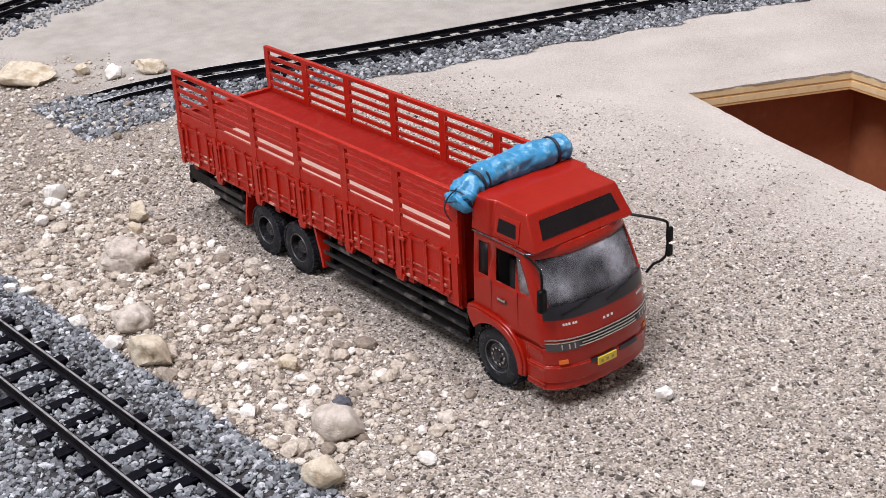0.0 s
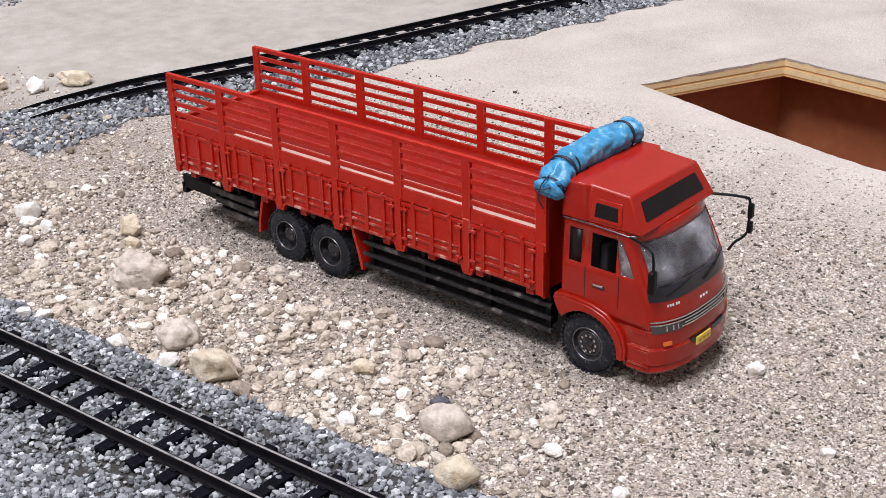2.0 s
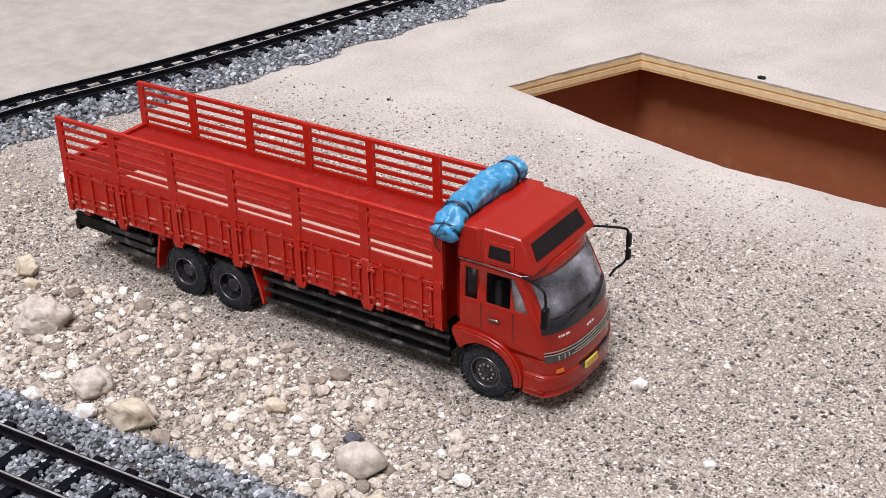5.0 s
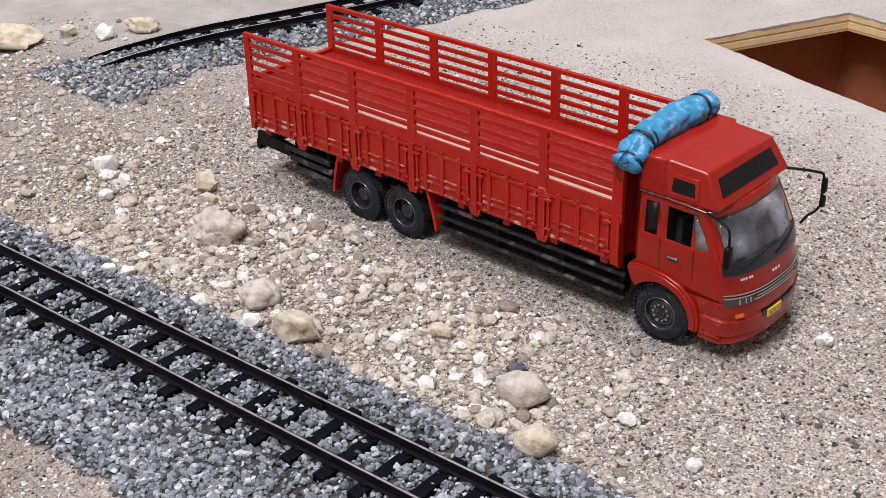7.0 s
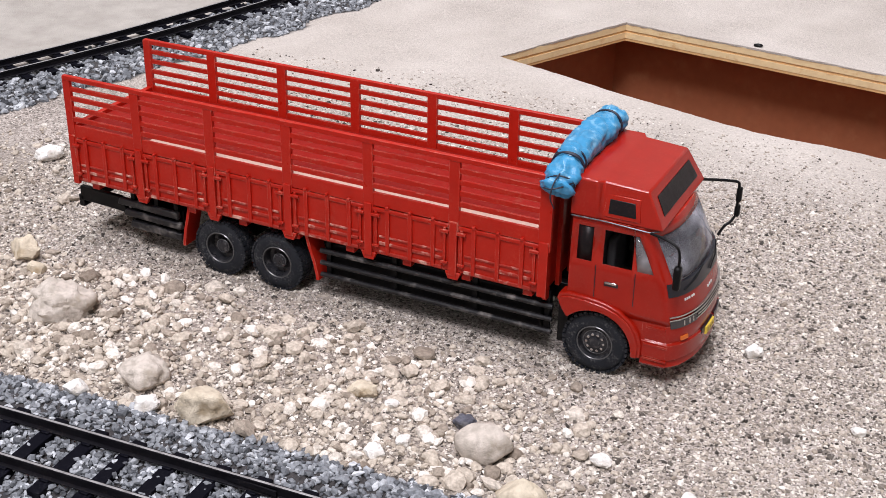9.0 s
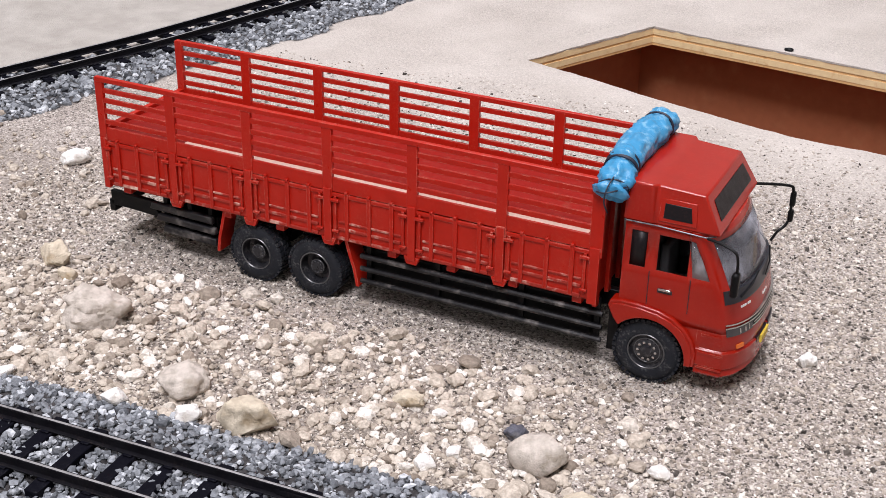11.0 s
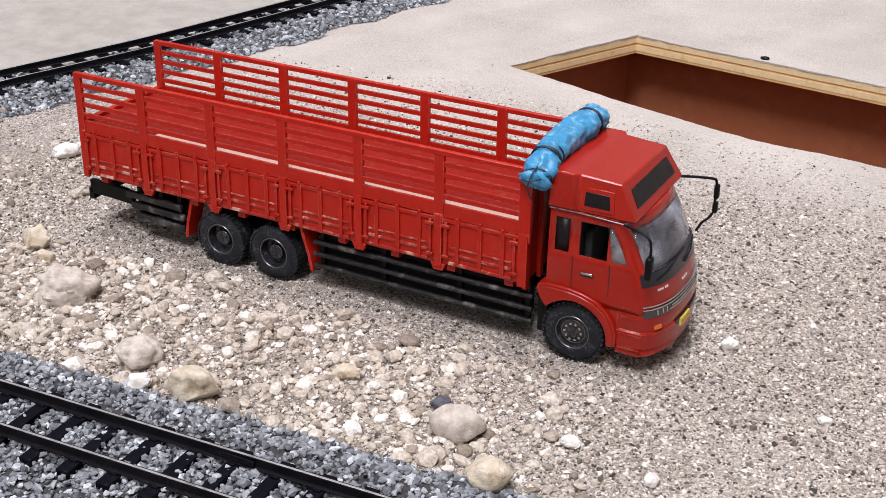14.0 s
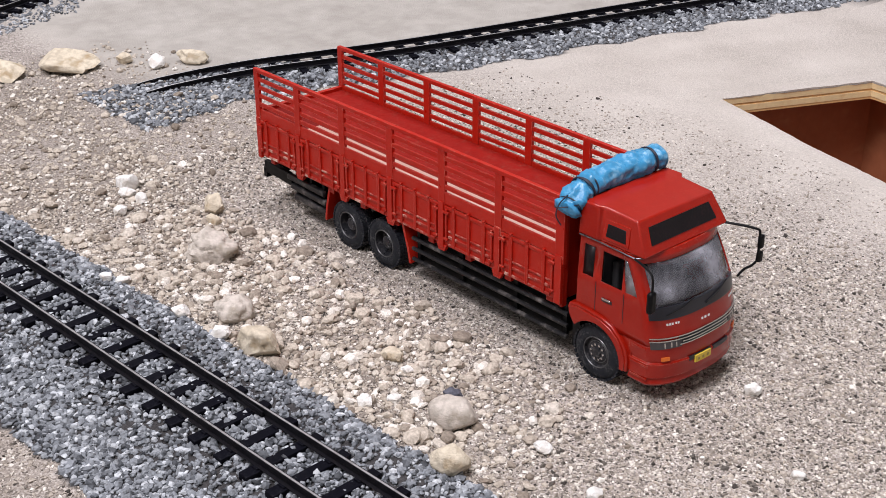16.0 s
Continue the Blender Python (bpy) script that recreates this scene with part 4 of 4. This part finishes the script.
def cab():
    zs = [13.2, 14.5, 16.5, 18.4, 20.9, 22.4, 25.5, 28.9, 29.9, 30.6]
    us = [-1, -0.97, -0.88, -0.8, -0.6, -0.4, -0.2, 0, 0.2, 0.4, 0.6, 0.8, 0.88, 0.97, 1]

    def section(z):
        cx, _ = face_curve(z, 1.0)
        lean = cx - face_curve(22.4, 1.0)[0]
        xs = [38.2, 39.4, 42.2, 44.2, 49.6, 50.5 + 0.35 * lean, cx - 0.9]
        h = cab_half(z)
        right = [(x, -h) for x in xs]
        front = [face_curve(z, u) for u in us]
        left = [(x, h) for x in xs[::-1]]
        return right + front + left
    bm = bmesh.new()
    rows = [[bm.verts.new((x, y, z)) for x, y in section(z)] for z in zs]
    n, ns, nf = len(rows[0]), 7, len(us)
    holes = {"windscreen": [], "rear_side_pane": [], "door_pane": [], "quarter_pane": []}
    for j in range(len(zs) - 1):
        for i in range(n - 1):
            side_cell = i if i < ns - 1 else (n - 2 - i if i >= ns + nf else None)
            front_cell = i - ns if ns <= i < ns + nf - 1 else None
            quad = (rows[j][i], rows[j][i + 1], rows[j + 1][i + 1], rows[j + 1][i])
            kind = None
            if 22.3 < zs[j] < 28.8 and side_cell in (1, 3, 5):
                kind = {1: "rear_side_pane", 3: "door_pane", 5: "quarter_pane"}[side_cell]
            if front_cell is not None and 2 <= front_cell <= nf - 4 and 20.8 < zs[j] < 28.8:
                kind = "windscreen"
            if kind:
                holes[kind].append([v.co.copy() for v in quad])
            else:
                bm.faces.new(quad)
    bm.faces.new([r[0] for r in rows] + [r[-1] for r in rows[::-1]])
    bm.faces.new(rows[-1])
    body = part("cab", bm, RED, LORRY, "glossy red plastic cab shell", 38, solid=0.35)
    for kind, quads in holes.items():
        groups = [quads] if kind == "windscreen" else [[q for q in quads if q[0].y < 0], [q for q in quads if q[0].y > 0]]
        for g in groups:
            bm = bmesh.new()
            for q in g:
                bm.faces.new([bm.verts.new(c + Vector((0, 0, 0))) for c in q])
            bmesh.ops.remove_doubles(bm, verts=bm.verts, dist=0.01)
            for v in bm.verts:
                v.co.y *= 0.988
                v.co.x -= 0.12
            name = "windscreen" if kind == "windscreen" else "side_window"
            mat_, label = {"windscreen": (WINDSCREEN, "clear windscreen with painted-in reflections"), "rear_side_pane": (DARK_PANE, "blacked-out rear side window"),
                           "door_pane": (None, ""), "quarter_pane": (SIDE_GLASS, "clear quarter window with painted-in reflections")}[kind]
            if mat_:
                part(name, bm, mat_, body, label, 60, solid=0.2)
            else:
                bm.free()
    # inside: floor, seats, dashboard, steering wheel
    bm = bmesh.new()
    box(bm, 38.8, 55, -11, 11, 13.4, 14.4)
    box(bm, 38.7, 39.3, -11, 11, 14.4, 29.6)
    box(bm, 53.0, 57.0, -10, 10, 14.4, 20.2)
    box(bm, 42.5, 43.4, -11.4, 11.4, 14.4, 29.8)
    part("interior", bm, INTERIOR, body, "black cab interior", bevel=0.2)
    for y in (-6.2, 6.2):
        bm = bmesh.new()
        box(bm, 44, 49.5, y - 3, y + 3, 14.4, 18)
        box(bm, 43.6, 45.2, y - 3, y + 3, 17.5, 25.5)
        part("seat", bm, INTERIOR, body, bevel=0.5)
    bm = bmesh.new()
    ring = [(51.5 + 1.0 * math.sin(a), -6.2 + 2.4 * math.cos(a), 21.4 + 2.1 * math.sin(a)) for a in [k * math.pi / 10 for k in range(21)]]
    tube(bm, ring, 0.25, 6)
    part("steering_wheel", bm, STEEL, body)

    # lower face: bumper block with rounded corners
    zs2 = [4.5, 5.0, 6.2, 6.4, 9.4, 9.7, 11.2, 13.2]
    bm = bmesh.new()
    rows = []
    for z in zs2:
        inset = 0.3 if z in (6.2, 9.7) else 0.25 if z == 4.5 else 0.0
        h = cab_half(z)
        pts = [(52.4, -h + inset)] + [(x - inset, y * (1 - inset / 12)) for x, y in (face_curve(z, u) for u in us)] + [(52.4, h - inset)]
        rows.append([bm.verts.new((x, y, z)) for x, y in pts])
    for a, b in zip(rows, rows[1:]):
        for i in range(len(a)):
            j = (i + 1) % len(a)
            bm.faces.new((a[i], a[j], b[j], b[i]))
    bm.faces.new(rows[0][::-1])
    bm.faces.new(rows[-1])
    bumper = part("bumper", bm, RED, body, "", 30)
    for side in (-1, 1):
        # wheel arch with a flared lip, and the step below the door
        arc = [math.radians(a) for a in range(-4, 142, 8)]
        inner = [(44.0 + 6.9 * math.cos(a), 6.4 + 6.9 * math.sin(a)) for a in arc]
        outer = [(52.6, 5.9), (52.6, 8.6), (51.9, 10.7), (50.4, 12.7), (48.2, 14.3), (45.4, 15.2), (42.0, 15.6), (38.6, 15.7), (36.9, 15.3), (36.5, 14.2), (37.2, 12.6)]
        for y0, y1, shrink in ((10.9, 13.75, 0.0), (13.7, 14.05, 0.55)):
            bm = bmesh.new()
            prism(bm, inner + [(44.0 + (p - 44.0) * (1 - shrink / 9), 6.4 + (q - 6.4) * (1 - shrink / 9)) for p, q in outer[::-1]], min(side * y0, side * y1), max(side * y0, side * y1))
            part("wheel_arch", bm, RED, body, "broad flared red wheel arch", 40, bevel=0.22)
        bm = bmesh.new()
        arc = [math.radians(a) for a in range(0, 142, 8)]
        top = [(44.0 + 7.6 * math.cos(a), 6.4 + 7.6 * math.sin(a)) for a in arc]
        prism(bm, top + [(37.3, 13.4), (53.0, 13.4), (53.0, 6.6)], min(side * 10.8, side * 12.95), max(side * 10.8, side * 12.95))
        part("lower_side", bm, RED, body, "", 40)
        bm = bmesh.new()
        a, b = sorted((side * 12.9, side * 13.25))
        box(bm, 52.9, 57.2, a, b, 8.7, 9.1)
        box(bm, 52.9, 57.2, a, b, 5.9, 6.3)
        box(bm, 53.2, 56.6, a, b, 12.2, 12.7)
        part("step_edge", bm, RED, body)
        bm = bmesh.new()
        a, b = sorted((side * 9.0, side * 11.6))
        prism(bm, [(36.2, 4.2), (37.4, 4.2), (38.2, 9.8), (37.0, 12.8), (36.2, 12.8)], a, b)
        part("mud_flap", bm, BLACK, body)
        # door shut lines, handle, rain gutter
        bm = bmesh.new()
        yy = side * (cab_half(20) + 0.02)
        for x in (43.1, 50.3):
            box(bm, x - 0.07, x + 0.07, yy - 0.06, yy + 0.06, 15.6, 22.0)
        part("door_gap", bm, DARK_TRIM, body)
        bm = bmesh.new()
        box(bm, 45.0, 47.2, side * 13.25 - 0.22, side * 13.25 + 0.22, 18.9, 19.4)
        handle = part("door_handle", bm, CHROME, body, "small chrome door handle", bevel=0.12)
        bm = bmesh.new()
        box(bm, 44.8, 47.4, side * 13.03 - 0.05, side * 13.03 + 0.05, 18.4, 19.1)
        part("handle_recess", bm, DARK_TRIM, body)
        bm = bmesh.new()
        tube(bm, [(38.0, side * 12.85, 30.5), (44, side * 12.85, 30.55), (52.0, side * 12.8, 30.2), (53.4, side * 11.7, 30.25)], 0.13, 6)
        part("rain_gutter", bm, STEEL, body, "thin worn metal rain gutter")
    # dark band below the windscreen, wipers
    def band(name, z0, z1, u0, u1, out, mat_, label, n=18, parent=None, thick=0.35):
        bm = bmesh.new()
        rows = []
        for z, o in ((z0, out - thick), (z0, out), (z1, out), (z1, out - thick)):
            rows.append([])
            for k in range(n + 1):
                u = u0 + (u1 - u0) * k / n
                x, y = face_curve(z, u)
                rows[-1].append(bm.verts.new((x + o * (1 - 0.5 * abs(u) ** 3), y * (1 + o * 0.7 * abs(u) ** 6 / 12), z)))
        for a, b in zip(rows, rows[1:] + rows[:1]):
            for i in range(n):
                bm.faces.new((a[i], a[i + 1], b[i + 1], b[i]))
        bm.faces.new([r[0] for r in rows])
        bm.faces.new([r[-1] for r in rows[::-1]])
        return part(name, bm, mat_, parent or body, label, 40)
    band("scuttle_panel", 18.6, 21.0, -0.96, 0.96, 0.12, DARK_TRIM, "dark blue-black panel under the windscreen")
    for u0, u1 in ((-0.75, -0.2), (0.0, 0.55)):
        bm = bmesh.new()
        a, b = face_curve(19.6, u0), face_curve(21.6, u1)
        tube(bm, [(a[0] + 0.35, a[1], 19.5), ((a[0] + b[0]) / 2 + 0.75, (a[1] + b[1]) / 2, 20.4), (b[0] + 0.4, b[1], 21.5)], 0.14, 6)
        part("wiper", bm, BLACK, body)
    # chrome grille and lamps
    grille = band("grille", 13.3, 14.9, -0.55, 0.5, 0.08, DARK_TRIM, "dark grille opening with chrome bars")
    for z, u0, u1 in ((14.95, -0.97, 0.97), (14.35, -0.97, 0.97), (13.75, -0.5, 0.46), (13.25, -0.55, 0.5)):
        band("grille_bar", z - 0.12, z + 0.12, u0, u1, 0.36, CHROME, "worn chrome bar", parent=grille, thick=0.4)
    for s_ in (-1, 1):
        lamp = band("headlight", 12.8, 14.15, s_ * 0.52, s_ * 0.965, 0.26, HEADLAMP, "dark smoked headlight", parent=body)
        for u in (0.6, 0.68, 0.78):
            band("headlight_rib", 13.0, 14.0, s_ * u, s_ * (u + 0.02), 0.32, CHROME, "", 1, lamp, 0.12)
        band("indicator", 10.2, 10.95, s_ * 0.72, s_ * 0.84, 0.14, ORANGE, "orange indicator lamp", 4)
    band("bumper_slot", 8.9, 9.8, -0.36, 0.06, 0.06, DARK_TRIM, "", 6)
    band("bumper_slot", 8.9, 9.8, 0.12, 0.5, 0.06, DARK_TRIM, "", 6)
    plate = band("licence_plate", 8.2, 9.7, -0.26, 0.04, 0.45, YELLOW, "yellow licence plate", 4)
    for k, u in enumerate((-0.2, -0.11, -0.02)):
        band("plate_bar", 8.65, 9.2, u - 0.018, u + 0.018, 0.5, PLATE_INK, "", 1, plate, 0.1)
    for k in range(5):
        u = -0.74 + 0.042 * k + (0.02 if k > 2 else 0)
        band("marking_bar", 17.4, 17.8, u, u + 0.026, 0.1, WHITE_MARK, "", 1, body, 0.12)
        u = 0.6 + 0.042 * k
        band("marking_bar", 17.4, 17.8, u, u + 0.026, 0.1, WHITE_MARK, "", 1, body, 0.12)
    for k in range(3):
        u = -0.09 + 0.06 * k
        band("badge_bar", 16.4, 16.8, u, u + 0.03, 0.1, WHITE_MARK, "", 1, body, 0.12)

    # roof fairing: full-width rear step and a tapered front with blacked-out panes
    bm = bmesh.new()
    half_low = [(37.6, 12.8), (42.6, 12.8), (43.1, 12.5), (54.3, 12.5)]
    half_top = [(37.9, 12.4, 37.5), (42.2, 12.4, 37.5), (43.0, 11.3, 37.25), (50.9, 11.0, 36.8)]
    lo = [bm.verts.new((x, -y, 30.6)) for x, y in half_low] + [bm.verts.new((x, y, 30.6)) for x, y in half_low[::-1]]
    hi = [bm.verts.new((x, -y, z)) for x, y, z in half_top] + [bm.verts.new((x, y, z)) for x, y, z in half_top[::-1]]
    for i in range(8):
        bm.faces.new((lo[i], lo[(i + 1) % 8], hi[(i + 1) % 8], hi[i]))
    for q in ((0, 1, 6, 7), (1, 2, 5, 6), (2, 3, 4, 5)):
        bm.faces.new([hi[i] for i in q])
        bm.faces.new([lo[i] for i in q[::-1]])
    fairing = part("roof_fairing", bm, RED, LORRY, "tall red roof fairing", 35, bevel=0.8)
    bm = bmesh.new()
    zz = lambda f: 30.62 + f * 6.18
    xx = lambda f: 54.3 - f * 3.4
    hh = lambda f: 12.5 - f * 1.45
    pts = [(xx(f), s_ * (hh(f) - 2.5), zz(f)) for f, s_ in ((0.26, -1), (0.26, 1), (0.76, 1), (0.76, -1))]
    a = [bm.verts.new((x + 0.1, y, z + 0.05)) for x, y, z in pts]
    b = [bm.verts.new((x - 0.5, y, z - 0.2)) for x, y, z in pts]
    bm.faces.new(a)
    for i in range(4):
        bm.faces.new((a[i], b[i], b[(i + 1) % 4], a[(i + 1) % 4]))
    part("fairing_window", bm, DARK_PANE, fairing, "blacked-out front pane of the fairing")
    for s_ in (-1, 1):
        for x0, x1, o, mat_, nm, f0, f1 in ((43.6, 50.2, 0.22, RED, "vent_frame", 0.12, 0.74), (44.4, 49.4, 0.3, DARK_PANE, "fairing_vent", 0.22, 0.62)):
            bm = bmesh.new()
            pts = [(x, s_ * (hh(f) + o), zz(f)) for x, f in ((x0, f0), (x1, f0), (x1 - 0.5, f1), (x0, f1))]
            a = [bm.verts.new(p) for p in pts]
            b = [bm.verts.new((p[0], p[1] - s_ * 0.7, p[2])) for p in pts]
            bm.faces.new(a)
            for i in range(4):
                bm.faces.new((a[i], b[i], b[(i + 1) % 4], a[(i + 1) % 4]))
            part(nm, bm, mat_, fairing, "", bevel=0.08)
    # mirrors on long black arms
    bm = bmesh.new()
    tube(bm, curve([(53.6, 11.8, 30.7), (57.2, 13.8, 30.5), (59.6, 15.2, 30.1), (60.0, 15.4, 29.5)], 5) + curve([(60.05, 15.4, 29.2), (60.0, 15.4, 24.0), (59.5, 14.6, 22.4), (58.6, 13.4, 21.6), (57.8, 12.4, 20.0)], 5), 0.27, 8)
    arm = part("mirror_arm", bm, BLACK, LORRY, "long black wire mirror arm")
    for z0, z1 in ((25.9, 28.9), (22.9, 25.3)):
        bm = bmesh.new()
        box(bm, 59.6, 60.6, 15.2, 16.6, z0, z1)
        part("mirror", bm, BLACK, arm, "black mirror housing", bevel=0.4)
    bm = bmesh.new()
    tube(bm, curve([(52.3, -12.9, 30.2), (55.2, -13.6, 30.0), (57.4, -14.0, 29.2), (58.0, -14.2, 27.4), (58.0, -14.3, 25.2)], 5), 0.25, 8)
    arm = part("mirror_arm", bm, BLACK, LORRY, "black wire mirror arm")
    bm = bmesh.new()
    box(bm, 57.3, 58.6, -15.1, -13.3, 21.4, 25.9)
    part("mirror", bm, BLACK, arm, "black mirror housing", bevel=0.5)


cargo_bed()
chassis()
for s_ in (-1, 1):
    wheel(43.8, s_, "front")
    wheel(-23.4, s_, "rear", radius=6.0)
    wheel(-37.0, s_, "rear", radius=6.0)
cab()


# ---- rolled tarpaulin on the cab's roof edge ----
def tarpaulin():
    ob = thing("tarpaulin_roll", 0, -1.4, 0, "rolled blue tarpaulin tied with black cord on the cab roof", "tarpaulin")
    spine = curve([(35.6, -14.6, 34.6), (35.7, -12.8, 36.3), (35.6, -10.0, 38.0), (35.5, -5.0, 38.9), (35.6, 2.0, 39.1), (35.9, 8.0, 39.3), (36.3, 12.6, 39.4)], 14)
    bm = bmesh.new()
    rings, seg = [], 44
    n = len(spine)
    for i, p in enumerate(spine):
        f = i / (n - 1)
        d = (spine[min(i + 1, n - 1)] - spine[max(i - 1, 0)]).normalized()
        side = d.cross(Vector((0, 0, 1))).normalized()
        up = side.cross(d)
        tie = math.exp(-((f - 0.36) / 0.02) ** 2) + math.exp(-((f - 0.87) / 0.02) ** 2) + 0.7 * math.exp(-((f - 0.13) / 0.02) ** 2)
        r = 2.75 * (1 - 0.27 * tie) * min(1.0, 0.55 + 5 * f, 0.7 + 6 * (1 - f))
        ring = []
        for k in range(seg):
            a = 2 * math.pi * k / seg
            q = Vector((math.cos(a) * 1.4, math.sin(a) * 1.4, f * 9))
            w = 0.24 * noise.noise(q * 1.3) + 0.2 * abs(noise.noise(Vector((a * 1.2, f * 30, 3)))) - 0.12 * abs(noise.noise(q * 4.0))
            lobes = 0.3 * math.exp(-(f / 0.1) ** 2) * math.cos(2 * a + 0.6)
            rr = r * (1 + w + lobes)
            ring.append(bm.verts.new(p + rr * (math.cos(a) * side * 1.05 + math.sin(a) * up * 0.95)))
        rings.append(ring)
    for a, b in zip(rings, rings[1:]):
        for k in range(seg):
            bm.faces.new((a[k], a[(k + 1) % seg], b[(k + 1) % seg], b[k]))
    for ring, p, s in ((rings[0], spine[0], 1), (rings[-1], spine[-1], -1)):
        c = bm.verts.new(p + Vector((0, 0.9 * s, 0.2)))
        for k in range(seg):
            bm.faces.new((ring[k], ring[(k + 1) % seg], c))
    part("rolled_sheet", bm, TARP, ob, "crumpled blue plastic sheet", 80)
    # cords
    def loop(f, lean, radius, wire):
        i = int(f * (n - 1))
        p, d = spine[i], (spine[min(i + 1, n - 1)] - spine[max(i - 1, 0)]).normalized()
        side = d.cross(Vector((0, 0, 1))).normalized()
        up = side.cross(d)
        b = bmesh.new()
        tube(b, [p + radius * (math.cos(a) * side * 1.06 + math.sin(a) * up * 0.97) * (1 + 0.05 * noise.noise(Vector((a, f * 9, 0)))) + d * lean * math.sin(a + 0.6) for a in [2 * math.pi * k / 28 for k in range(29)]], wire, 6)
        part("cord", b, CORD, ob, "black tying cord")
    for f, lean in ((0.35, 0.5), (0.365, -0.2), (0.385, 0.7), (0.86, 0.3), (0.88, -0.3)):
        loop(f, lean, 2.66, 0.2)
    loop(0.13, 0.9, 2.45, 0.14)
    bm = bmesh.new()
    tube(bm, curve([(33.4, -15.2, 35.6), (35.2, -16.6, 36.2), (37.0, -15.6, 36.6), (38.4, -12.8, 36.8)], 6), 0.14, 6)
    tube(bm, curve([(36.2, -13.2, 39.0), (35.6, -16.0, 37.2), (35.4, -16.9, 34.8), (35.8, -15.8, 32.4)], 6), 0.14, 6)
    part("cord", bm, CORD, ob, "black tying cord")


tarpaulin()
